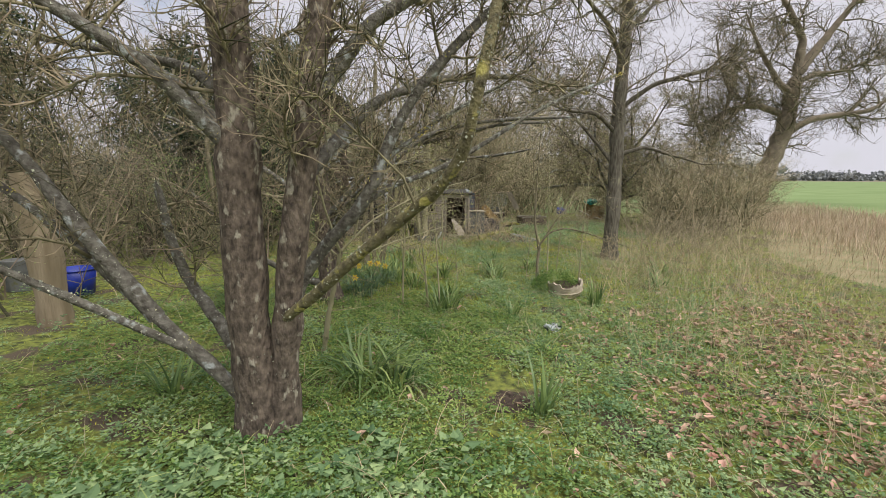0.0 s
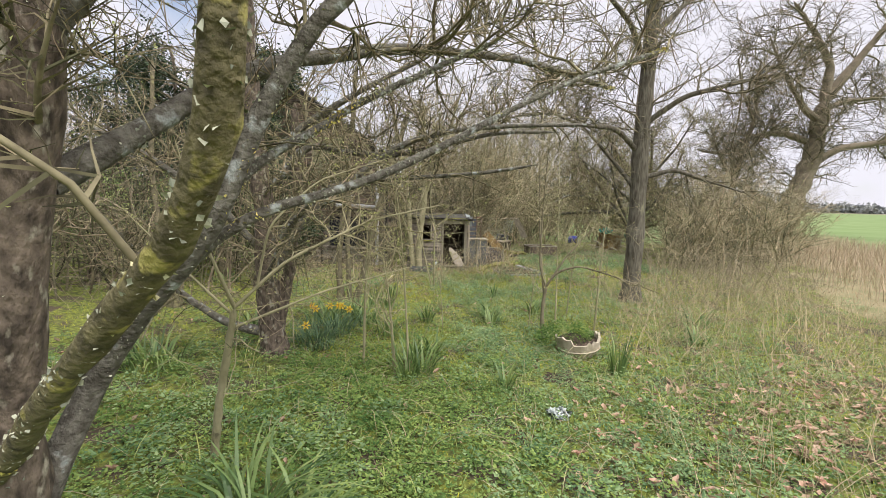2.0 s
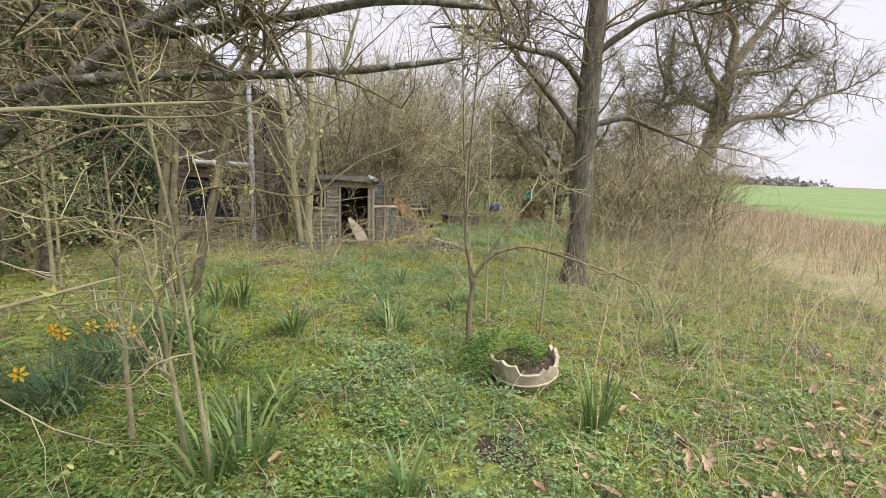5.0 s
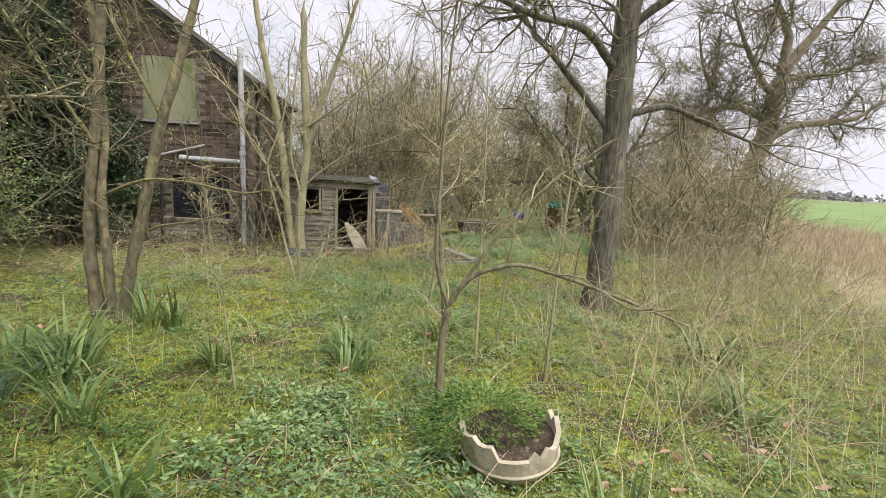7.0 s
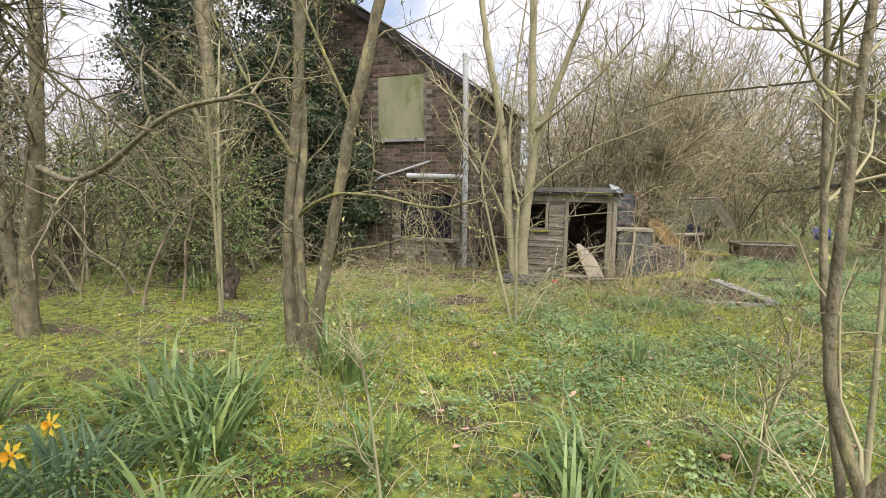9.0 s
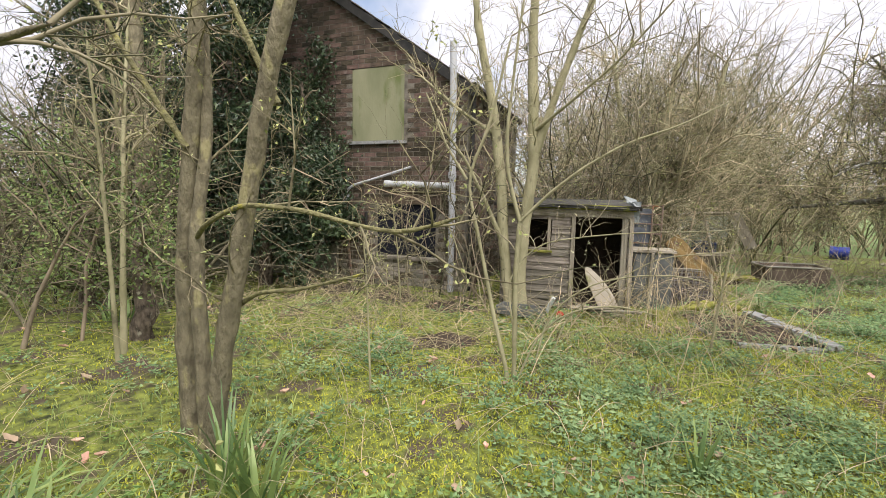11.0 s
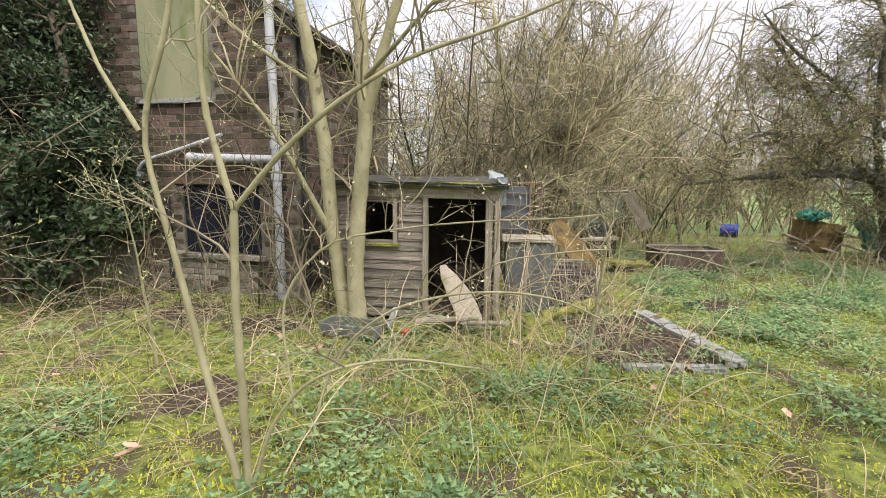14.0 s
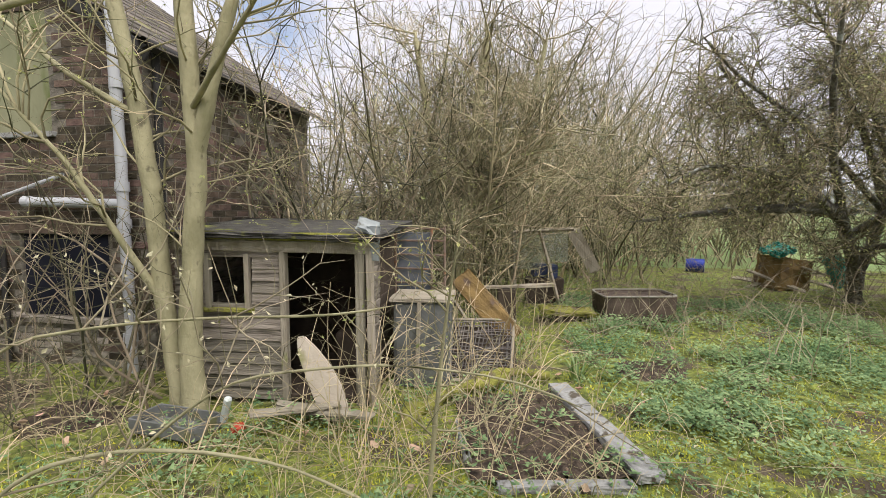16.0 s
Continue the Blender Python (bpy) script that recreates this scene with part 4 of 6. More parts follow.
    mesh_arrays("moulding", *tubes(P[None], np.full((1, 24), 0.009), 6), M_POT, pl, smooth=True)
    b = bmesh.new()
    bmesh.ops.create_circle(b, cap_ends=True, segments=24, radius=0.25, matrix=pose(0, 0, 0.185))
    part("soil", b, M_SOIL, pl)
    # ferny plant growing out of it
    m = 2800
    ang, rad = RNG.uniform(0, 2 * math.pi, m), np.sqrt(RNG.uniform(0, 1, m)) * 0.38
    c = np.stack([rad * np.cos(ang) - 0.14, rad * np.sin(ang) * 0.75 + 0.12, 0.15 + 0.27 * (1 - (rad / 0.40) ** 2) * (0.7 + 0.3 * np.sin(ang * 5)) + RNG.normal(0, 0.03, m)], axis=1)
    d = unit(np.stack([np.cos(ang), np.sin(ang), RNG.uniform(-0.2, 0.7, m)], axis=1))
    tagged(mesh_arrays("foliage", *leaves(c, d, RNG.uniform(0.018, 0.036, m), 0.5), M_LUSH, pl, "ferny fresh green leaves"), kind="stuff")

    loose("crumpled_bag", box((0.14, 0.09, 0.045), (3.15, 6.9, 0.05), (8, 5, 30), 0.02, cuts=4, rough=0.018), M_WHITE, "crumpled pale blue-white plastic bag on the moss", "litter", smooth=True)


build_near_things()


# ---- strap-leaved clumps and daffodils ----
def strap_clump(x, y, n, h, label, group, mat=M_STRAP, spread=0.10, bend=(0.3, 1.3), name="iris_clump", width=(0.008, 0.016)):
    ang = RNG.uniform(0, 2 * math.pi, n)
    r = np.sqrt(RNG.uniform(0, 1, n)) * spread
    base = np.stack([r * np.cos(ang), r * np.sin(ang), np.full(n, -0.02)], axis=1)
    a2 = ang + RNG.normal(0, 0.5, n)
    lean = np.stack([np.cos(a2), np.sin(a2), np.zeros(n)], axis=1)
    v, f = blades(base, lean, RNG.uniform(0.6, 1.1, n) * h, RNG.uniform(*width, n), RNG.uniform(*bend, n), 6)
    root = thing(name, (x, y, float(gz(x, y))), label, "plant", group)
    tagged(mesh_arrays("foliage", v, f, mat, root), kind="stuff")
    return root


DARK = "clump of dark green strap leaves arching over the ground"
FRESH = "upright clump of fresh green strap leaves"
for x, y, n, h, lab, sp, bd in (
        (1.05, 5.45, 70, 0.62, DARK, 0.20, (0.5, 1.6)), (1.35, 5.35, 40, 0.5, DARK, 0.16, (0.6, 1.7)), (2.54, 4.75, 26, 0.48, FRESH, 0.07, (0.1, 0.7)), (-0.49, 5.1, 30, 0.45, FRESH, 0.12, (0.3, 1.1)),
        (1.9, 7.9, 34, 0.5, FRESH, 0.12, (0.1, 0.8)), (0.69, 10.1, 40, 0.5, DARK, 0.18, (0.3, 1.2)), (2.8, 10.2, 26, 0.42, FRESH, 0.12, (0.2, 1.0)), (-1.05, 7.9, 70, 0.6, DARK, 0.3, (0.5, 1.6)),
        (1.75, 7.75, 26, 0.5, FRESH, 0.1, (0.2, 0.9)), (4.09, 8.05, 34, 0.5, FRESH, 0.08, (0.05, 0.5)), (2.76, 7.5, 16, 0.34, FRESH, 0.06, (0.2, 0.8)), (1.0, 9.6, 36, 0.46, DARK, 0.16, (0.3, 1.2)),
        (1.95, 8.55, 26, 0.42, DARK, 0.1, (0.4, 1.4)), (2.85, 9.95, 24, 0.4, FRESH, 0.12, (0.3, 1.2)), (0.85, 9.85, 40, 0.52, DARK, 0.15, (0.5, 1.5)), (1.79, 8.2, 22, 0.46, FRESH, 0.07, (0.1, 0.8)),
        (6.07, 10.2, 34, 0.5, DARK, 0.2, (0.4, 1.4)), (0.35, 9.95, 90, 0.55, DARK, 0.34, (0.6, 1.7)), (1.85, 9.95, 28, 0.42, FRESH, 0.10, (0.2, 1.0)), (2.84, 10.5, 26, 0.42, DARK, 0.14, (0.5, 1.5)),
        (0.88, 10.9, 30, 0.46, FRESH, 0.12, (0.1, 0.8)), (1.15, 10.8, 26, 0.5, FRESH, 0.10, (0.1, 0.8)), (3.05, 11.9, 16, 0.34, FRESH, 0.05, (0.1, 0.5)), (4.35, 16.5, 30, 0.3, FRESH, 0.07, (0.2, 1.0)),
        (1.35, 9.2, 26, 0.42, DARK, 0.12, (0.3, 1.2)), (3.6, 10.8, 24, 0.4, FRESH, 0.12, (0.3, 1.2)), (5.6, 9.2, 26, 0.42, FRESH, 0.14, (0.3, 1.2)), (-0.6, 9.3, 40, 0.5, DARK, 0.25, (0.5, 1.5)), (-2.6, 12.6, 40, 0.4, FRESH, 0.3, (0.3, 1.2))):
    strap_clump(x, y, n, h, lab, "strap-leaved clumps", spread=sp, bend=bd)


def daffodils(x, y, flowers):
    root = strap_clump(x, y, 130, 0.42, "clump of daffodils with grey-green leaves and yellow flowers", "daffodil clumps", M_DAFFLEAF, 0.26, (0.3, 1.3), "daffodil_clump", (0.005, 0.009))
    for dx, dy, h, yaw in flowers:
        stem = line([(dx * 0.5, dy * 0.5, 0), (dx * 0.8, dy * 0.8, h * 0.6), (dx, dy, h)], 6)
        st = mesh_arrays("flower_stem", *tubes(stem[None], np.full((1, 6), 0.004), 4), M_DAFFLEAF, root)
        face = pose(dx, dy, h, 70, 0, yaw)
        bm = bmesh.new()
        for i in range(6):
            a = i * math.pi / 3
            ring = [bm.verts.new(face @ Vector((r * math.cos(a + o), r * math.sin(a + o), z))) for r, o, z in ((0.008, 0, 0), (0.036, -0.36, 0.005), (0.058, 0, -0.003), (0.036, 0.36, 0.005))]
            bm.faces.new(ring)
        part("petals", bm, M_PETAL, st, "six yellow petals")
        bm = bmesh.new()
        bmesh.ops.create_cone(bm, cap_ends=False, segments=12, radius1=0.012, radius2=0.019, depth=0.026, matrix=face @ pose(0, 0, 0.014))
        part("trumpet", bm, M_TRUMPET, st, "orange trumpet")
    return root


daffodils(0.50, 8.75, ((-0.05, -0.3, 0.33, 10), (-0.10, 0.12, 0.47, -20), (-0.06, 0.14, 0.43, 15), (0.12, 0.16, 0.47, 25), (0.22, 0.22, 0.46, -10), (0.36, 0.2, 0.42, 20)))
daffodils(0.62, 9.25, ((0.1, -0.1, 0.4, 10),))


# ---- trees ----
tree("apple_tree", (0, 0, 0),
     [([(0.47, 4.58, 0), (0.47, 4.47, 0.55), (0.46, 4.44, 1.2), (0.46, 4.43, 1.8), (0.47, 4.43, 2.4), (0.42, 4.45, 3.2), (0.34, 4.5, 4.6)], 0.155, 0.09),
      ([(0.60, 4.56, 0.2), (0.70, 4.47, 0.8), (0.78, 4.43, 1.4), (0.84, 4.41, 1.8), (0.93, 4.41, 2.3), (1.02, 4.44, 3.0), (1.1, 4.5, 4.2)], 0.108, 0.06)],
     [([(0.68, 4.43, 0.93), (0.77, 4.38, 0.99), (1.17, 4.10, 1.36), (1.53, 3.90, 1.67), (1.76, 3.76, 1.86), (1.85, 3.66, 1.96), (1.87, 3.61, 2.14), (1.93, 3.55, 2.40), (2.0, 3.65, 2.75), (2.1, 3.9, 3.2)], 0.038, 0.022),
      ([(0.62, 4.66, 0.70), (0.66, 4.92, 1.12), (0.95, 4.85, 1.45), (1.26, 4.80, 1.78), (1.39, 4.88, 2.24), (1.65, 4.9, 2.6), (2.0, 5.0, 3.0), (2.4, 5.2, 3.4)], 0.058, 0.025),
      ([(1.0, 4.86, 1.5), (1.25, 4.97, 1.8), (1.42, 5.03, 1.84), (1.59, 5.15, 1.9), (1.86, 5.35, 2.02), (2.11, 5.5, 2.17), (2.38, 5.7, 2.35), (2.83, 5.9, 2.61), (3.6, 6.3, 2.95)], 0.026, 0.011),
      ([(1.2, 4.85, 1.75), (1.27, 5.0, 1.98), (1.41, 5.1, 2.1), (1.57, 5.2, 2.22), (1.7, 5.3, 2.34), (2.4, 5.6, 2.75)], 0.022, 0.010),
      ([(0.47, 4.43, 2.3), (0.1, 4.7, 2.6), (-0.5, 4.9, 2.75), (-1.3, 5.1, 2.9), (-2.1, 5.2, 3.1)], 0.04, 0.014),
      ([(0.1, 4.45, 0.7), (-0.4, 4.2, 1.1), (-1.0, 4.0, 1.5), (-1.6, 3.9, 1.7), (-2.3, 3.9, 1.8)], 0.03, 0.010),
      ([(0.36, 4.75, 0.40), (0.0, 4.95, 0.78), (-0.3, 5.1, 1.08), (-0.42, 5.12, 1.43), (-0.5, 5.15, 1.85)], 0.055, 0.03),
      ([(0.38, 4.5, 0.35), (0.1, 4.45, 0.70), (-0.2, 4.44, 1.02), (-0.6, 4.5, 1.36), (-1.0, 4.55, 1.7), (-1.6, 4.6, 2.1)], 0.05, 0.02),
      ([(-0.15, 4.45, 0.95), (-0.45, 4.4, 1.4), (-0.75, 4.4, 1.85), (-1.1, 4.4, 2.3), (-1.6, 4.5, 2.9)], 0.055, 0.025),
      ([(0.86, 4.5, 1.9), (1.2, 5.3, 2.5), (1.8, 6.1, 2.85), (2.7, 6.8, 3.0), (3.6, 7.3, 2.9)], 0.05, 0.02),
      ([(0.92, 4.42, 2.3), (1.3, 4.5, 2.85), (1.9, 4.6, 3.2), (2.6, 5.0, 3.4)], 0.055, 0.02),
      ([(0.47, 4.43, 2.0), (0.1, 4.2, 2.5), (-0.5, 4.0, 2.9), (-1.3, 4.0, 3.2)], 0.05, 0.02),
      ([(0.46, 4.48, 1.7), (0.2, 5.0, 2.1), (-0.3, 5.4, 2.6), (-1.1, 5.8, 3.0)], 0.05, 0.02)],
     "old spreading apple tree crusted with lichen, bare", "tree", M_BARK, M_MOSSTWIG, M_LICHEN,
     shoots=((230, (0.5, 1.3), 0.013), (4800, (0.15, 0.5), 0.006), (14000, (0.05, 0.16), 0.0038)), up=0.3, buds=9000, bud_size=(0.007, 0.017), lo=0.42, clear=0.62, sides=16, crust=26000)
tree("apple_tree", (0, 0, 0),
     [([(0.12, 8.35, 0), (0.03, 8.35, 0.72), (0.01, 8.35, 1.61), (-0.12, 8.35, 2.8), (-0.17, 8.35, 4.2)], 0.15, 0.07),
      ([(0.10, 8.38, 0.3), (0.22, 8.5, 0.9), (0.30, 8.6, 1.7), (0.25, 8.7, 3.0)], 0.08, 0.05)],
     [([(0.10, 8.3, 0.25), (-0.47, 8.3, 0.38), (-0.96, 8.3, 0.7), (-1.45, 8.3, 1.15), (-1.9, 8.2, 1.7)], 0.055, 0.02),
      ([(0.06, 8.3, 0.84), (0.44, 8.25, 1.6), (1.14, 8.2, 2.15), (1.58, 8.2, 2.5), (2.21, 8.2, 2.66), (2.9, 8.2, 2.72), (3.7, 8.2, 2.75)], 0.05, 0.018),
      ([(0.05, 8.3, 1.27), (0.78, 8.2, 2.02), (1.36, 8.2, 2.1), (1.94, 8.2, 2.14), (2.6, 8.1, 2.2), (3.1, 8.1, 2.3)], 0.042, 0.015),
      ([(0.0, 8.4, 1.86), (0.46, 8.4, 2.5), (1.33, 8.4, 2.35), (1.83, 8.4, 2.45), (2.7, 8.4, 2.68), (3.4, 8.5, 2.7)], 0.05, 0.018),
      ([(-0.05, 8.4, 2.2), (0.46, 8.4, 2.7), (1.11, 8.4, 3.1), (1.9, 8.4, 3.5)], 0.05, 0.02),
      ([(0.0, 8.35, 1.2), (-0.5, 8.2, 1.8), (-1.2, 8.1, 2.3), (-2.0, 8.0, 2.7)], 0.05, 0.02),
      ([(0.02, 8.35, 0.9), (0.35, 7.9, 1.35), (0.7, 7.4, 1.7), (1.0, 6.9, 1.85)], 0.04, 0.012)],
     "leaning apple tree with green opening buds", "tree", M_BARK, M_MOSSTWIG, M_LICHEN,
     shoots=((150, (0.45, 1.2), 0.013), (2400, (0.2, 0.6), 0.0065), (5000, (0.07, 0.22), 0.004)), up=0.2, buds=1800, bud_size=(0.012, 0.03), lo=0.25, clear=0.35)

tree("ash_tree", (0, 0, 0),
     [([(5.80, 12.1, 0), (5.80, 12.1, 1.0), (5.81, 12.1, 2.3), (5.80, 12.1, 3.8), (5.86, 12.1, 5.6), (5.9, 12.1, 8.0)], 0.165, 0.12)],
     [([(5.75, 12.1, 2.9), (5.2, 11.8, 3.3), (4.5, 11.6, 3.3), (3.9, 11.5, 3.5), (3.3, 11.4, 3.4)], 0.055, 0.015),
      ([(5.75, 12.1, 2.2), (5.3, 12.3, 2.8), (4.8, 12.5, 3.4), (4.2, 12.6, 4.0)], 0.05, 0.015),
      ([(5.78, 12.1, 3.4), (6.4, 11.8, 3.9), (7.2, 11.5, 4.1), (8.2, 11.3, 4.3)], 0.06, 0.02),
      ([(5.78, 12.1, 2.4), (6.5, 12.2, 2.6), (7.3, 12.4, 2.4), (8.2, 12.6, 2.2)], 0.05, 0.015),
      ([(5.80, 12.1, 4.4), (5.2, 11.4, 5.0), (4.4, 10.8, 5.4), (3.5, 10.4, 5.6)], 0.06, 0.02),
      ([(5.82, 12.1, 5.0), (6.6, 12.4, 5.8), (7.4, 12.8, 6.5)], 0.06, 0.02)],
     "tall straight ash tree with furrowed grey bark", "tree", M_ASH, M_TWIG, None,
     shoots=((130, (0.8, 1.9), 0.018), (2200, (0.35, 0.9), 0.007), (5000, (0.12, 0.35), 0.004)), up=0.15, buds=1200, bud_size=(0.01, 0.025), lo=0.35, sides=18)

tree("oak_tree", (0, 0, 0),
     [([(24.2, 34.3, 0), (24.6, 34.3, 1.0), (25.3, 34.3, 2.9), (26.0, 34.3, 5.0), (26.3, 34.3, 7.6), (26.5, 34.3, 9.1)], 0.72, 0.45)],
     [([(26.5, 34.3, 9.0), (26.6, 34.3, 11.3), (25.3, 34.3, 13.4), (23.8, 34.3, 15.2)], 0.32, 0.08), ([(26.5, 34.3, 9.0), (27.8, 34.3, 10.9), (29.7, 34.3, 13.5), (31.3, 34.3, 16.0)], 0.34, 0.08),
      ([(26.0, 34.2, 4.9), (27.3, 34.0, 5.9), (29.4, 33.8, 6.3), (31.6, 33.8, 6.5), (32.9, 33.9, 7.6), (35.7, 34.0, 8.4)], 0.26, 0.05),
      ([(26.0, 34.4, 6.3), (23.9, 34.5, 7.0), (22.0, 34.6, 6.6), (20.1, 34.7, 5.4), (18.5, 34.8, 5.8)], 0.26, 0.05),
      ([(26.2, 34.2, 7.7), (25.0, 33.9, 8.3), (23.1, 33.5, 10.5), (21.8, 33.2, 12.6)], 0.24, 0.06), ([(24.4, 34.3, 2.0), (22.8, 34.1, 2.7), (20.7, 33.8, 3.7), (18.7, 33.6, 3.9)], 0.16, 0.04),
      ([(26.3, 34.5, 8.3), (28.4, 35.2, 9.2), (31.0, 35.8, 9.6), (34.0, 36.0, 10.8)], 0.22, 0.05)],
     "old spreading oak at the field edge, bare", "tree", M_OAK, M_TWIG, None,
     shoots=((130, (1.6, 4.4), 0.07), (2600, (0.8, 2.4), 0.026), (7000, (0.4, 1.2), 0.013)), up=0.18, lo=0.3, sides=14)
tree("oak_tree", (0, 0, 0), [([(20.4, 34.0, 0), (20.7, 34.0, 2.1), (21.1, 34.0, 4.9), (21.9, 34.0, 7.7), (21.9, 34.0, 11.5)], 0.24, 0.08)],
     [([(20.9, 34.0, 3.6), (19.7, 33.8, 5.2), (18.8, 33.6, 7.2)], 0.12, 0.04), ([(21.3, 34.0, 5.4), (22.4, 33.8, 6.6), (23.0, 33.6, 8.6)], 0.12, 0.04), ([(21.8, 34.0, 7.6), (20.8, 33.8, 9.4), (20.2, 33.6, 11.4)], 0.11, 0.04)],
     "slender bare tree beside the old oak", "tree", M_OAK, M_TWIG, None,
     shoots=((80, (1.2, 3.0), 0.045), (900, (0.8, 1.8), 0.02), (2400, (0.3, 0.9), 0.012)), up=0.2)

tree("young_maple", (0, 0, 0),
     [([(0.22, 11.25, 0), (0.16, 11.25, 0.7), (0.23, 11.25, 1.42), (0.33, 11.25, 2.05), (0.38, 11.25, 2.6), (0.45, 11.3, 4.2)], 0.056, 0.036),
      ([(0.38, 11.2, 0), (0.36, 11.2, 0.74), (0.32, 11.22, 1.2), (0.36, 11.3, 1.8), (0.2, 11.4, 3.2)], 0.045, 0.026),
      ([(0.52, 11.1, 0), (0.64, 11.1, 0.60), (0.80, 11.1, 1.22), (0.92, 11.1, 1.80), (1.15, 11.1, 2.5), (1.4, 11.1, 3.4)], 0.058, 0.036)],
     [([(0.36, 11.2, 1.20), (0.53, 11.1, 1.28), (0.84, 11.05, 1.40), (1.26, 11.0, 1.38), (1.45, 11.0, 1.34), (1.76, 11.0, 1.29), (2.03, 11.0, 1.38)], 0.015, 0.008),
      ([(0.60, 11.2, 0.8), (0.9, 11.1, 0.95), (1.2, 11.05, 1.0), (1.6, 11.0, 1.12)], 0.014, 0.006),
      ([(0.30, 11.2, 1.7), (0.1, 11.0, 2.2), (-0.2, 10.9, 2.8)], 0.02, 0.008), ([(0.95, 11.2, 1.9), (0.7, 11.1, 2.5), (0.5, 11.0, 3.0)], 0.02, 0.008)],
     "several-stemmed young tree with lichened brown bark", "tree", M_YOUNG, M_MOSSTWIG, M_YELLOWLICHEN,
     shoots=((56, (0.4, 1.0), 0.007), (420, (0.15, 0.4), 0.004), (900, (0.05, 0.14), 0.0028)), up=0.35, buds=900, lo=0.25, clear=0.3)
tree("willow", (0, 0, 0),
     [([(1.36, 15.22, 0), (1.35, 15.22, 0.76), (1.44, 15.22, 1.46), (1.49, 15.22, 2.09), (1.43, 15.22, 2.71), (1.40, 15.2, 4.4)], 0.085, 0.05),
      ([(1.25, 15.25, 0), (1.12, 15.25, 0.75), (1.04, 15.25, 1.89), (0.91, 15.25, 2.65), (0.68, 15.25, 3.7), (0.5, 15.2, 5.0)], 0.078, 0.04)],
     [([(1.47, 15.22, 1.95), (1.66, 15.2, 2.55), (1.84, 15.2, 3.07), (2.1, 15.2, 3.8), (2.4, 15.2, 4.8)], 0.055, 0.025),
      ([(1.10, 15.22, 0.9), (0.92, 15.05, 1.4), (0.7, 14.9, 1.9), (0.3, 14.7, 2.5)], 0.03, 0.01),
      ([(0.95, 15.25, 2.3), (0.5, 15.1, 2.6), (-0.2, 15.0, 3.2)], 0.025, 0.01),
      ([(1.46, 15.2, 2.3), (1.8, 15.0, 2.5), (2.4, 14.7, 2.9), (3.0, 14.5, 3.5)], 0.022, 0.008)],
     "twin-trunked young willow with smooth pale green bark", "tree", M_WILLOW, M_THICKET, None,
     shoots=((90, (0.6, 1.4), 0.010), (600, (0.2, 0.6), 0.005), (800, (0.08, 0.2), 0.003)), up=0.35, buds=900, lo=0.25, sides=14)
tree("sapling", (0, 0, 0),
     [([(1.86, 12.8, 0), (1.84, 12.8, 0.87), (1.86, 12.8, 1.31)], 0.02, 0.017), ([(1.82, 12.8, 0), (1.68, 12.8, 0.5), (1.56, 12.8, 1.03), (1.41, 12.8, 1.62), (1.58, 12.8, 1.95), (1.75, 12.8, 2.7)], 0.018, 0.009)],
     [([(1.86, 12.8, 1.28), (1.75, 12.8, 1.64), (1.73, 12.8, 1.92), (1.80, 12.8, 2.7), (1.9, 12.8, 3.5)], 0.015, 0.006),
      ([(1.86, 12.8, 1.28), (2.06, 12.8, 1.49), (2.28, 12.8, 1.67), (2.58, 12.85, 1.86), (2.92, 12.95, 1.98), (3.3, 13.2, 2.2)], 0.012, 0.005),
      ([(1.42, 12.8, 1.6), (1.25, 12.8, 1.85), (1.05, 12.8, 2.3)], 0.012, 0.006),
      ([(1.90, 12.78, 0.05), (2.02, 12.75, 0.37), (2.18, 12.75, 0.57), (2.37, 12.75, 0.67), (2.6, 12.8, 0.70), (2.9, 12.95, 0.62)], 0.009, 0.004),
      ([(1.95, 13.2, 0.0), (2.0, 13.3, 0.35), (2.15, 13.3, 0.58), (2.38, 13.3, 0.76), (2.73, 13.3, 0.86), (3.01, 13.3, 0.88), (3.25, 13.35, 0.84), (3.5, 13.4, 0.70)], 0.009, 0.004),
      ([(1.75, 13.4, 0.0), (1.6, 13.5, 0.7), (1.85, 13.6, 1.05), (2.4, 13.6, 1.15), (2.87, 13.6, 1.20), (3.33, 13.6, 1.22), (3.5, 13.65, 1.26)], 0.008, 0.004),
      ([(2.05, 13.5, 0.0), (2.15, 13.6, 0.38), (2.58, 13.6, 0.76), (2.88, 13.6, 0.98), (3.43, 13.6, 1.07), (3.88, 13.6, 1.05), (4.1, 13.6, 0.96)], 0.007, 0.0035)],
     "thin forked willow sapling with budding arched shoots", "sapling", M_WILLOW, M_PALETWIG, None,
     shoots=((46, (0.3, 0.8), 0.006), (170, (0.1, 0.35), 0.0035)), up=0.4, buds=420, bud_mat=M_PALEBUD, bud_size=(0.014, 0.024), lo=0.3, clear=0.35, flare=1.1)
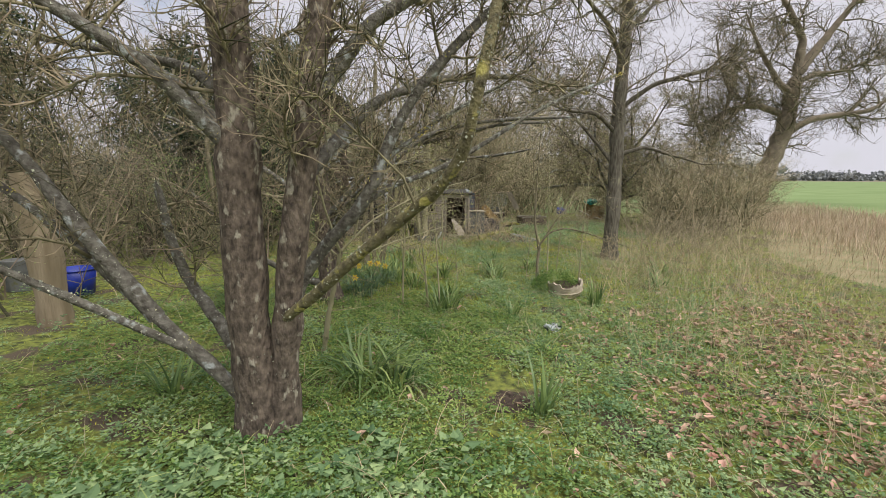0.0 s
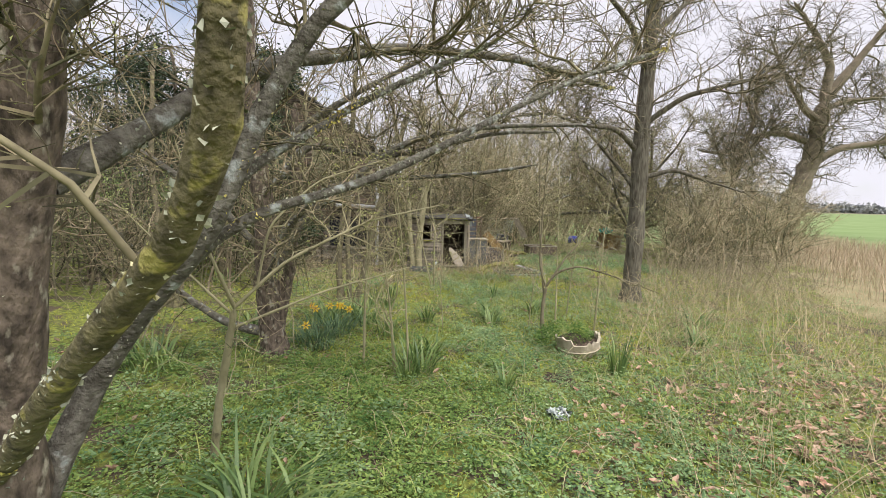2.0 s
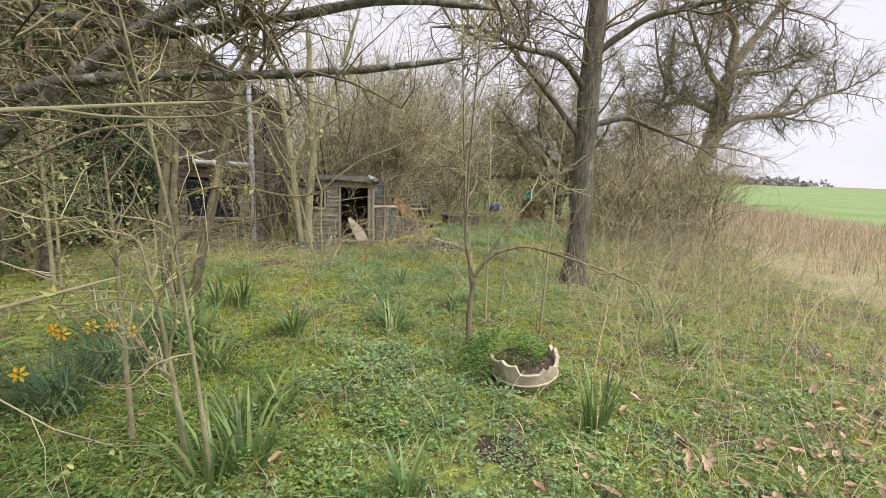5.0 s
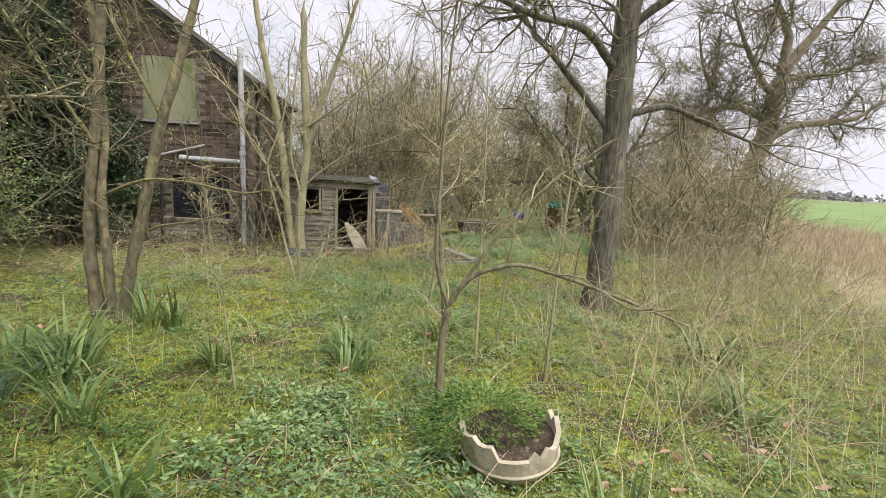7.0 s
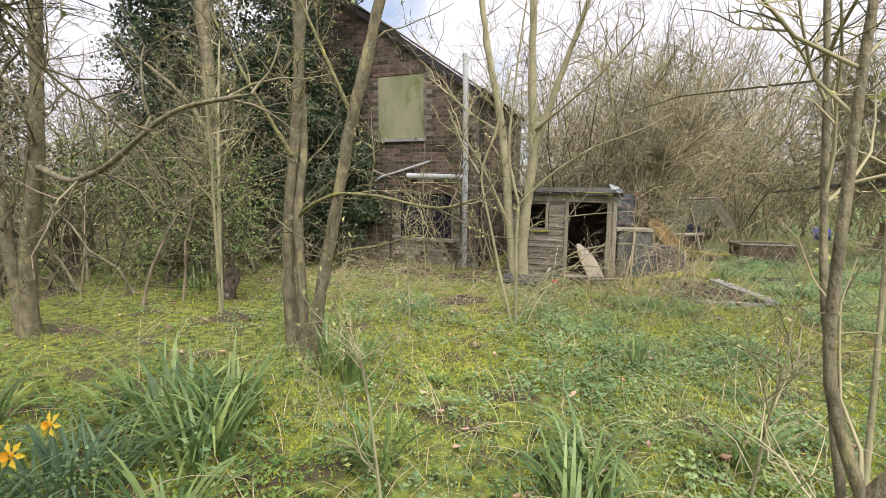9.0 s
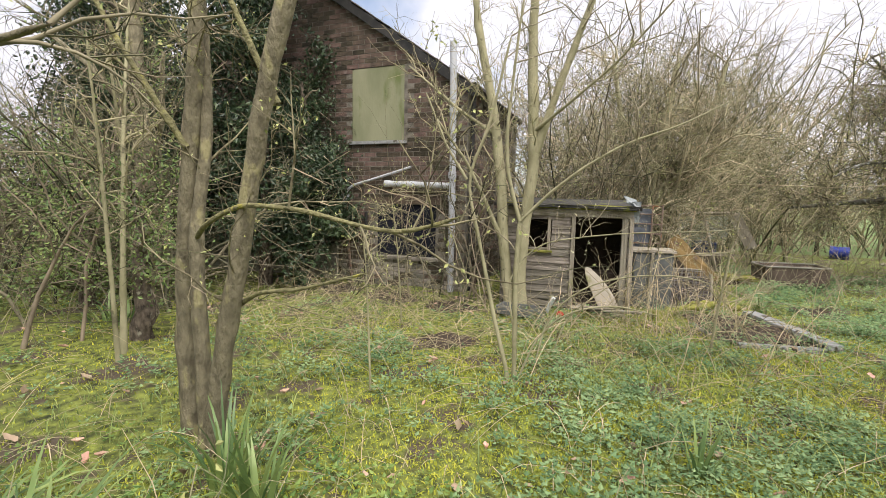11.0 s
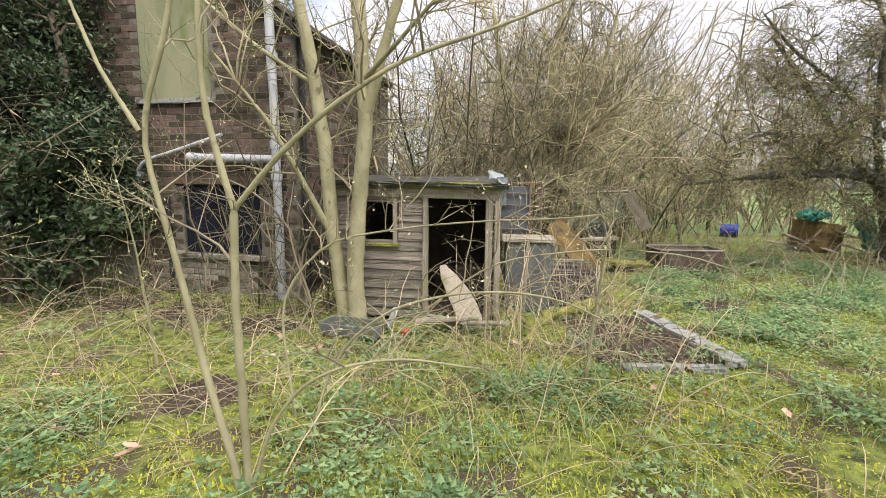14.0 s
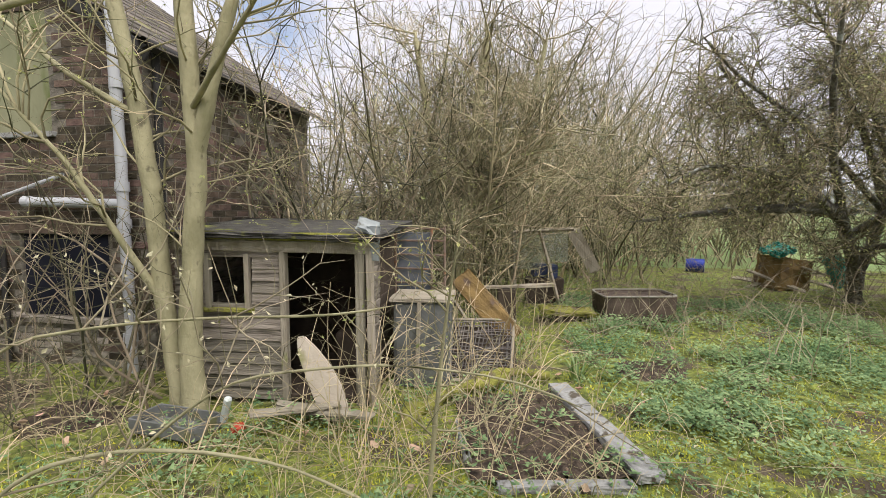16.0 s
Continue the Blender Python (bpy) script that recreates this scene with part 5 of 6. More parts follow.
tree("bushy_shrub", (0, 0, 0),
     [([(3.50, 9.39, 0), (3.49, 9.39, 0.4), (3.52, 9.39, 0.72)], 0.028, 0.022)],
     [([(3.52, 9.39, 0.72), (3.42, 9.4, 1.0), (3.44, 9.45, 1.8), (3.5, 9.5, 2.9)], 0.014, 0.006), ([(3.52, 9.39, 0.72), (3.66, 9.36, 0.95), (3.95, 9.3, 1.04), (4.4, 9.2, 0.92), (5.0, 9.0, 0.72)], 0.016, 0.006),
      ([(3.53, 9.39, 0.74), (3.8, 9.45, 1.15), (4.2, 9.6, 1.55), (4.7, 9.7, 1.9)], 0.013, 0.005), ([(3.5, 9.39, 0.6), (3.46, 9.6, 1.2), (3.44, 9.8, 2.2), (3.4, 9.9, 3.2)], 0.012, 0.005)],
     "leggy bare shrub growing beside the planter", "shrub", M_YOUNG, M_THICKET, None,
     shoots=((44, (0.4, 1.1), 0.006), (260, (0.15, 0.45), 0.0035), (400, (0.05, 0.15), 0.0025)), up=0.3, buds=200, lo=0.3, clear=0.32, flare=1.1)


tree("sapling", (0, 0, 0),
     [([(0.52, 6.12, 0), (0.60, 6.05, 0.45), (0.76, 5.97, 1.15)], 0.030, 0.022)],
     [([(0.76, 5.97, 1.15), (1.05, 6.1, 1.45), (1.55, 6.5, 1.72), (2.1, 7.0, 1.85)], 0.012, 0.004), ([(0.76, 5.97, 1.15), (0.66, 5.8, 1.6), (0.56, 5.7, 2.2)], 0.013, 0.005),
      ([(0.72, 5.98, 1.0), (1.25, 6.35, 1.2), (1.85, 6.9, 1.32)], 0.010, 0.004), ([(0.74, 5.98, 1.1), (0.4, 6.0, 1.4), (0.05, 6.0, 1.75)], 0.010, 0.004), ([(0.9, 6.0, 1.3), (1.0, 5.95, 1.7), (1.25, 6.2, 2.0), (1.7, 6.6, 2.2)], 0.009, 0.003)],
     "pale slender sapling with arching budding twigs", "sapling", M_WILLOW, M_THICKET, None,
     shoots=((46, (0.4, 0.9), 0.005), (200, (0.12, 0.35), 0.003), (300, (0.04, 0.12), 0.0022)), up=0.2, buds=900, bud_size=(0.012, 0.026), lo=0.25, clear=0.3, flare=1.15)


def thin_sapling(x, y, h, seed, lean=0.12, r=0.022, label="thin bare sapling with budding twigs", n=15, group="saplings"):
    rng = np.random.default_rng(seed)
    a = rng.uniform(0, 6.28)
    dx, dy = math.cos(a) * lean * h, math.sin(a) * lean * h
    tree("sapling", (0, 0, 0), [([(x, y, 0), (x + dx * 0.2, y + dy * 0.2, h * 0.3), (x + dx * 0.5, y + dy * 0.5, h * 0.65), (x + dx, y + dy, h)], r, r * 0.3)], [],
         label, "sapling", M_WILLOW, M_THICKET, None, shoots=((n, (0.3, 0.8), r * 0.4), (n * 5, (0.12, 0.35), 0.0035), (n * 6, (0.05, 0.15), 0.0025)), up=0.3, buds=n * 8, lo=0.3, flare=1.1, group=group, clear=0.3)


for i, (x, y, h, r) in enumerate(((1.21, 8.14, 1.7, 0.018), (1.60, 7.88, 1.3, 0.02), (1.77, 7.73, 2.3, 0.014), (-1.42, 11.9, 3.2, 0.03), (-1.24, 11.74, 2.6, 0.022), (3.44, 14.25, 1.6, 0.014),
                                   (4.4, 9.9, 2.3, 0.014), (3.9, 10.3, 2.6, 0.014), (4.15, 10.6, 1.9, 0.012), (-1.9, 12.4, 2.8, 0.03), (0.3, 13.9, 1.5, 0.012), (2.1, 9.6, 0.9, 0.009), (3.4, 9.9, 1.0, 0.009), (0.9, 12.2, 1.2, 0.01))):
    thin_sapling(x, y, h, i + 5, r=r)
tree("young_tree", (0, 0, 0),
     [([(-2.35, 10.5, 0), (-2.27, 10.5, 0.8), (-1.95, 10.5, 1.56), (-1.8, 10.5, 2.56), (-1.55, 10.5, 4.0)], 0.075, 0.04), ([(-2.45, 10.5, 0), (-2.6, 10.5, 1.0), (-2.7, 10.5, 2.4), (-2.6, 10.5, 4.0)], 0.06, 0.03)],
     [([(-1.95, 10.5, 1.6), (-1.3, 10.4, 1.45), (-0.7, 10.3, 1.55), (0.1, 10.3, 1.95), (0.8, 10.3, 2.0)], 0.03, 0.012), ([(-2.6, 10.5, 1.2), (-3.3, 10.4, 1.7), (-4.0, 10.3, 2.0)], 0.025, 0.01)],
     "two-stemmed young tree with rough brown bark", "tree", M_YOUNG, M_TWIG, None, shoots=((60, (0.5, 1.2), 0.012), (420, (0.2, 0.5), 0.006), (800, (0.08, 0.2), 0.003)), up=0.3, buds=400)
tree("young_tree", (0, 0, 0),
     [([(-2.87, 13.2, 0), (-2.85, 13.2, 1.2), (-2.9, 13.2, 2.6), (-3.0, 13.2, 5.0)], 0.13, 0.07)], [([(-2.86, 13.2, 1.6), (-2.4, 13.1, 2.2), (-2.2, 13.0, 3.0)], 0.04, 0.02), ([(-2.88, 13.2, 2.2), (-3.5, 13.1, 2.9), (-4.2, 13.0, 3.4)], 0.04, 0.02)],
     "ivy-clad young tree in front of the evergreens", "tree", M_YOUNG, M_TWIG, None, shoots=((60, (0.5, 1.2), 0.012), (420, (0.2, 0.5), 0.006), (800, (0.08, 0.2), 0.003)), up=0.3, buds=1500, bud_mat=M_IVY, bud_size=(0.025, 0.05))
tree("hawthorn", (0, 0, 0),
     [([(2.75, 18.6, 0), (2.85, 18.6, 0.8), (3.0, 18.6, 1.5), (3.1, 18.6, 2.4), (3.3, 18.6, 4.0)], 0.11, 0.05), ([(2.78, 18.65, 0.3), (2.6, 18.7, 1.3), (2.5, 18.8, 2.5), (2.2, 18.9, 4.2)], 0.08, 0.04), ([(2.85, 18.6, 0.9), (3.4, 18.7, 1.7), (3.8, 18.8, 2.6), (4.1, 18.9, 4.0)], 0.07, 0.03)],
     [([(2.6, 18.7, 1.4), (2.0, 18.6, 2.1), (1.4, 18.5, 2.9)], 0.04, 0.015), ([(3.0, 18.6, 1.6), (3.5, 18.3, 2.0), (4.2, 18.0, 2.6)], 0.04, 0.015)],
     "bushy bare hawthorn with green-tinged bark behind the shed", "tree", M_WILLOW, M_THICKET, None, shoots=((180, (0.8, 1.8), 0.014), (2600, (0.3, 0.9), 0.006), (4500, (0.1, 0.3), 0.0035)), up=0.25, buds=1500, lo=0.25)
FAR_APPLE = tree("apple_tree", (0, 0, 0),
     [([(9.1, 21.3, 0), (8.9, 21.0, 0.7), (8.5, 20.6, 1.25), (8.2, 20.3, 1.6)], 0.12, 0.08), ([(9.1, 21.3, 0.3), (9.3, 21.2, 1.2), (9.4, 21.0, 2.4), (9.5, 21.0, 3.6)], 0.10, 0.05)],
     [([(8.2, 20.3, 1.6), (7.4, 20.0, 1.62), (6.6, 19.8, 1.58), (5.7, 19.6, 1.5), (5.0, 19.5, 1.4)], 0.09, 0.025), ([(8.4, 20.5, 1.4), (7.6, 20.2, 2.1), (6.9, 20.0, 3.0), (6.2, 19.8, 3.8)], 0.08, 0.03), ([(9.3, 21.1, 1.8), (8.6, 20.4, 2.6), (7.9, 20.0, 3.6)], 0.07, 0.03),
      ([(9.4, 21.0, 2.2), (10.2, 20.6, 2.8), (11.0, 20.2, 3.2)], 0.07, 0.03), ([(9.3, 21.1, 1.6), (8.08, 20.2, 2.37), (7.14, 19.6, 2.95), (6.35, 19.3, 3.38), (5.73, 19.0, 3.91)], 0.06, 0.02), ([(9.4, 21.0, 2.0), (8.34, 20.0, 3.15), (7.54, 19.4, 3.71), (7.13, 19.2, 4.31)], 0.06, 0.02), ([(8.5, 20.6, 1.3), (7.6, 19.8, 1.85), (6.58, 19.2, 2.14), (5.81, 18.8, 2.19), (5.28, 18.6, 1.89)], 0.06, 0.02), ([(9.4, 21.0, 2.4), (9.2, 20.3, 3.4), (8.8, 19.6, 4.6)], 0.07, 0.025), ([(9.5, 21.0, 3.0), (10.0, 20.2, 4.0), (10.3, 19.6, 5.0)], 0.06, 0.02), ([(8.4, 20.5, 1.5), (7.7, 19.6, 2.3), (7.2, 18.8, 3.2), (7.0, 18.3, 4.0)], 0.07, 0.025), ([(8.7, 20.8, 1.2), (9.2, 19.8, 2.0), (9.4, 18.9, 3.0), (9.3, 18.2, 3.8)], 0.07, 0.025), ([(8.9, 21.0, 0.9), (9.4, 20.2, 1.2), (9.8, 19.4, 1.2), (10.1, 18.8, 0.9)], 0.06, 0.02)],
     "twisted old apple tree thick with yellow lichen", "tree", M_GREYLICHEN, M_MOSSTWIG, M_LICHEN, shoots=((340, (0.6, 1.5), 0.014), (8500, (0.25, 0.7), 0.0065), (20000, (0.08, 0.26), 0.0045)), up=0.12, buds=26000, bud_size=(0.018, 0.040), lo=0.2, crust=9000)
FAR_APPLE.location.x = 0.35


# ---- evergreens beside the house ----
def evergreen(name, at, h, r, n, mat, size, label, category="tree", clumps=46):
    root = thing(name, (0, 0, 0), label, category)
    x, y = at
    P, R = limbs_of([([(x, y, 0), (x + 0.05, y, h * 0.4), (x, y, h * 0.95)], 0.11, 0.03)], 12, 0.02)
    mesh_arrays("trunk", *tubes(P, R, 8), M_BARK, root, smooth=True)
    B, Q = sprout(P, R, clumps * 2, (r * 0.6, r * 1.2), (50, 95), 0.1, 0.022, 6, lo=0.08)
    C, S = sprout(B, Q, clumps * 8, (0.3, 0.7), (30, 75), 0.1, 0.008, 4)
    tagged(mesh_arrays("branches", *joined(tubes(B, Q, 4), tubes(C, S, 3)), M_TWIG, root), kind="stuff")
    who, u = RNG.integers(0, len(C), n), RNG.integers(0, 4, n)
    c = C[who, u] + RNG.normal(0, 0.09, (n, 3))
    tagged(mesh_arrays("leaves", *leaves(c, unit(RNG.normal(size=(n, 3)) + np.array([0, 0, -0.2])), RNG.uniform(*size, n), 0.6), mat, root), kind="stuff")


evergreen("holly_tree", (-2.75, 15.05), 5.4, 1.35, 28000, M_HOLLY, (0.05, 0.10), "dense dark holly crowding the house wall")
evergreen("holly_tree", (-4.6, 14.4), 5.6, 1.5, 22000, M_HOLLY, (0.05, 0.10), "dense dark holly crowding the house wall")
evergreen("holly_tree", (-6.6, 15.2), 5.0, 1.6, 15000, M_HOLLY, (0.05, 0.10), "dense dark holly at the garden edge")
evergreen("holly_tree", (-8.6, 12.6), 5.6, 1.7, 16000, M_HOLLY, (0.06, 0.11), "dense dark holly at the garden edge")
evergreen("ivy_bush", (-2.35, 15.5), 3.4, 0.75, 9000, M_HOLLY, (0.04, 0.08), "dark ivy climbing the house wall", "bush", 24)
evergreen("ivy_bush", (-3.6, 12.9), 1.9, 0.8, 4200, M_IVY, (0.03, 0.06), "ivy-leaved bush with pale green leaves", "bush", 16)
evergreen("ivy_bush", (-5.2, 12.4), 2.2, 1.0, 4200, M_IVY, (0.03, 0.06), "ivy-leaved bush with pale green leaves", "bush", 16)
evergreen("ivy_bush", (-1.75, 12.3), 1.7, 0.55, 2200, M_IVY, (0.025, 0.05), "thin bush with small fresh leaves", "bush", 12)


# ---- thickets ----
def thicket(name, corners, stems, h, label, mat=M_THICKET, r=0.022, side=(11, 30), twig_len=((0.7, 1.9), (0.3, 0.85)), buds=0, lean=0.3, bud_mat=M_BUD):
    (x0, y0), (x1, y1), (x2, y2) = corners
    u, v = RNG.uniform(0, 1, stems), RNG.uniform(0, 1, stems)
    bx = x0 + u * (x1 - x0) + v * (x2 - x0)
    by = y0 + u * (y1 - y0) + v * (y2 - y0)
    k = 8
    hh = RNG.uniform(0.55, 1.1, stems) * h
    d = np.stack([RNG.normal(0, lean, stems), RNG.normal(0, lean, stems), np.ones(stems)], axis=1)
    pts = [np.stack([bx, by, np.zeros(stems) - 0.03], axis=1)]
    for j in range(1, k):
        d = unit(d + RNG.normal(0, 0.17, (stems, 3)))
        pts.append(pts[-1] + d * (hh / (k - 1))[:, None])
    P = np.stack(pts, axis=1)
    R = (RNG.uniform(0.4, 1.3, stems) * r)[:, None] * np.linspace(1, 0.25, k)[None]
    A, Ra = sprout(P, R, stems * side[0], twig_len[0], (30, 85), 0.12, r * 0.5, 6, wiggle=0.28, lo=0.08)
    B, Rb = sprout(A, Ra, stems * side[1], twig_len[1], (30, 95), 0.05, r * 0.28, 4, wiggle=0.42)
    S, Rs = sprout(B, Rb, stems * side[1], (0.08, 0.28), (40, 95), 0.1, r * 0.18, 3, wiggle=0.3)
    root = thing(name, (0, 0, 0), label, "thicket", kind="stuff")
    tagged(mesh_arrays("stems", *tubes(P, R, 5), mat, root, smooth=True), kind="stuff")
    tagged(mesh_arrays("twigs", *joined(tubes(A, Ra, 3), tubes(B, Rb, 3), tubes(S, Rs, 3)), mat, root), kind="stuff")
    if buds:
        tagged(mesh_arrays("buds", *tufts(S, buds, (0.012, 0.032)), bud_mat, root), kind="stuff")


BRUSH = "dense tangle of bare brown brushwood"
thicket("brushwood", ((0.4, 17.6), (3.4, 18.6), (1.6, 21.4)), 80, 5.0, BRUSH, buds=9000)
thicket("brushwood", ((0.55, 16.95), (2.5, 17.1), (0.8, 19.2)), 46, 3.6, "dark budding brushwood crowding between house and shed", M_TWIG, r=0.018, buds=5000)
thicket("brushwood", ((2.2, 20.6), (6.4, 22.4), (2.6, 26.0)), 150, 6.2, BRUSH, buds=14000)
thicket("brushwood", ((-0.2, 23.5), (10.0, 26.0), (-1.0, 32.0)), 150, 8.5, BRUSH, r=0.035, twig_len=((0.8, 2.0), (0.35, 0.9)))
thicket("brushwood", ((7.6, 15.2), (13.0, 17.0), (11.0, 21.0)), 170, 2.9, "tangled bare hedge of brushwood and bramble", buds=2000)
thicket("brushwood", ((9.6, 18.2), (15.0, 21.0), (13.0, 25.0)), 120, 3.6, "tangled bare hedge of brushwood and bramble")
thicket("brushwood", ((6.8, 24.2), (12.0, 26.0), (7.6, 30.0)), 80, 4.2, BRUSH, buds=5000)
thicket("brushwood", ((-8.5, 8.5), (-5.0, 10.0), (-9.0, 14.5)), 90, 4.2, BRUSH, buds=1800, mat=M_TWIG)
thicket("brushwood", ((-7.0, 5.2), (-3.4, 7.8), (-8.5, 9.8)), 60, 3.6, BRUSH, buds=900, mat=M_TWIG)
thicket("brushwood", ((-4.8, 11.0), (-2.0, 11.8), (-5.5, 13.6)), 46, 3.0, BRUSH, buds=1200, mat=M_TWIG)
thicket("brushwood", ((-12, 15.0), (-7, 17.0), (-12, 24.0)), 80, 6.0, BRUSH, r=0.04, twig_len=((0.8, 2.0), (0.35, 0.9)))
thicket("brushwood", ((-10, 26.0), (14, 30.0), (-12, 44.0)), 150, 8.5, "far bare woodland behind the garden", r=0.06, side=(9, 22), twig_len=((1.2, 2.8), (0.5, 1.4)))
thicket("brushwood", ((-0.2, 15.1), (0.9, 15.2), (0.2, 15.8)), 14, 2.4, "thin stems crowding between the house and the shed", M_TWIG, r=0.016, side=(5, 14))
thicket("brushwood", ((6.2, 11.2), (8.6, 11.6), (7.0, 14.5)), 70, 1.3, "low tangle of dead bramble and grass under the ash", M_PALETWIG, r=0.007, side=(6, 12), twig_len=((0.4, 0.9), (0.2, 0.4)), lean=0.5)


def canes(name, corners, n, length, label, mat=M_PALETWIG, r=0.005, up=1.0, bend=0.35):
    """Arching dead canes and bramble stems."""
    (x0, y0), (x1, y1), (x2, y2) = corners
    u, v = RNG.uniform(0, 1, n), RNG.uniform(0, 1, n)
    b = np.stack([x0 + u * (x1 - x0) + v * (x2 - x0), y0 + u * (y1 - y0) + v * (y2 - y0), np.full(n, 0.0)], axis=1)
    d = unit(np.stack([RNG.normal(0, 0.6, n), RNG.normal(0, 0.6, n), np.full(n, up)], axis=1))
    ln = RNG.uniform(*length, n)
    pts = [b]
    for j in range(1, 8):
        d = d + RNG.normal(0, 0.06, (n, 3))
        d[:, 2] -= bend * j / 8 * RNG.uniform(0.3, 1.2, n)
        d = unit(d)
        p = pts[-1] + d * (ln / 7)[:, None]
        p[:, 2] = np.maximum(p[:, 2], 0.02)
        pts.append(p)
    P = np.stack(pts, axis=1)
    keep = ~((lane_gap(P) < 0.3) & (P[..., 2] > 0.35)).any(axis=1)
    P = P[keep]
    R = RNG.uniform(0.5, 1.1, len(P))[:, None] * r * np.linspace(1, 0.35, 8)[None]
    tagged(mesh_arrays(name, *tubes(P, R, 3), mat), label, "dead stems", kind="stuff")


canes("bramble_canes", ((2.3, 14.6), (3.9, 14.9), (2.5, 17.0)), 190, (0.6, 1.4), "arching dead bramble canes in front of the shed", M_STRAW, 0.005)
canes("dead_stalks", ((1.6, 13.4), (4.3, 13.6), (1.9, 15.0)), 110, (0.6, 1.3), "tall pale dead stalks arching over the nettles", M_STRAW, 0.0045, 1.0, 0.45)
canes("dead_stalks", ((-2.0, 12.6), (2.0, 12.6), (-2.0, 14.6)), 200, (0.5, 1.2), "pale dead stalks lying over the nettles", M_STRAW, 0.004, 0.6, 0.6)
# Darker twig colour than the other canes: shade under the holly painted in.
canes("bramble_canes", ((-2.4, 14.6), (0.9, 14.4), (-2.4, 15.8)), 130, (0.5, 1.2), "arching dead bramble canes along the house wall", M_TWIG)
canes("bramble_canes", ((3.6, 16.4), (5.8, 18.6), (3.4, 19.6)), 130, (0.5, 1.2), "dead bramble canes over the rubbish")
canes("bramble_canes", ((4.6, 8.4), (9.0, 9.0), (5.4, 12.6)), 420, (0.6, 1.5), "dead stalks and bramble canes beside the path", M_STRAW, 0.004)
canes("bramble_canes", ((8.2, 12.0), (12.0, 14.0), (7.6, 17.0)), 420, (0.7, 1.6), "dead stalks and bramble canes at the hedge foot", M_PALETWIG, 0.006)
canes("bramble_canes", ((5.0, 16.2), (9.8, 18.0), (5.6, 22.6)), 420, (0.5, 1.4), "dead twigs and bramble canes under the old apple tree")
canes("bramble_canes", ((-5.5, 9.5), (-2.5, 10.5), (-5.0, 13.5)), 160, (0.6, 1.5), "dead bramble canes among the trees")


# ---- reeds and rough grass at the field edge ----
GARDEN_LINE = np.array([(1.7, 2.0), (2.4, 5.5), (3.0, 8.0), (2.4, 11.0), (3.0, 13.5), (4.2, 16.5)])


def scatter(xs, ys, n):
    """Places in a rectangle; two thirds gather along the middle of the garden."""
    if xs[0] > 4 or xs[1] - xs[0] < 4:
        return RNG.uniform(*xs, n), RNG.uniform(*ys, n)
    m = n * 2 // 3
    t = RNG.uniform(0, len(GARDEN_LINE) - 1, m)
    i = np.minimum(t.astype(int), len(GARDEN_LINE) - 2)
    f = (t - i)[:, None]
    p = GARDEN_LINE[i] * (1 - f) + GARDEN_LINE[i + 1] * f + RNG.normal(0, 1, (m, 2)) * np.array((2.1, 1.2))
    x = np.r_[p[:, 0], RNG.uniform(*xs, n - m)]
    y = np.r_[p[:, 1], RNG.uniform(*ys, n - m)]
    ok = (x > xs[0]) & (x < xs[1]) & (y > ys[0]) & (y < ys[1])
    return x[ok], y[ok]


def blade_field(name, xs, ys, n, h, w, mat, label, bend=(0.2, 1.2), keep=None, k=3, category="grass"):
    x, y = scatter(xs, ys, n)
    if keep is not None:
        m = keep(x, y) > RNG.uniform(0, 1, len(x))
        x, y = x[m], y[m]
    n = len(x)
    a = RNG.uniform(0, 2 * math.pi, n)
    base = np.stack([x, y, gz(x, y) - 0.01], axis=1)
    lean = np.stack([np.cos(a), np.sin(a), np.zeros(n)], axis=1)
    v, f = blades(base, lean, RNG.uniform(*h, n), RNG.uniform(*w, n), RNG.uniform(*bend, n), k)
    tagged(mesh_arrays(name, v, f, mat), label, category, kind="stuff")


canes("straw_litter", ((-2.5, 2.0), (7.5, 2.0), (-2.5, 16.0)), 2700, (0.3, 0.8), "long dead straw stalks lying on the moss", M_STRAW, 0.0026, 0.3, 0.5)
canes("straw_litter", ((3.4, 2.5), (8.5, 2.5), (4.6, 12.0)), 1400, (0.4, 1.0), "standing dead straw stalks", M_STRAW, 0.0026, 1.6, 0.3)


canes("straw_litter", ((-3.0, 13.2), (3.8, 13.0), (-3.0, 15.6)), 420, (0.3, 0.9), "scatter of dead pale stalks before the house and shed", M_STRAW, 0.003, 0.35, 0.5)


def field_edge(x, y):
    return x - (10.5 + 0.30 * (y - 10))


blade_field("reeds", (7.5, 26), (6, 32), 42000, (0.25, 0.65), (0.004, 0.008), M_REED, "strip of tall pale dead reeds before the field", (0.05, 0.7), lambda x, y: (np.clip((field_edge(x, y) + 0.5) * 0.4, 0, 1) * (field_edge(x, y) < 9) * np.clip(1.1 - 0.05 * field_edge(x, y), 0.3, 1)))
blade_field("rough_grass", (5.0, 13), (3, 17), 9000, (0.15, 0.5), (0.002, 0.004), M_STRAW, "dry straw-coloured grass at the garden edge", (0.3, 1.6), lambda x, y: np.clip(0.9 - np.abs(field_edge(x, y) + 2.2) / 3.0, 0, 1))


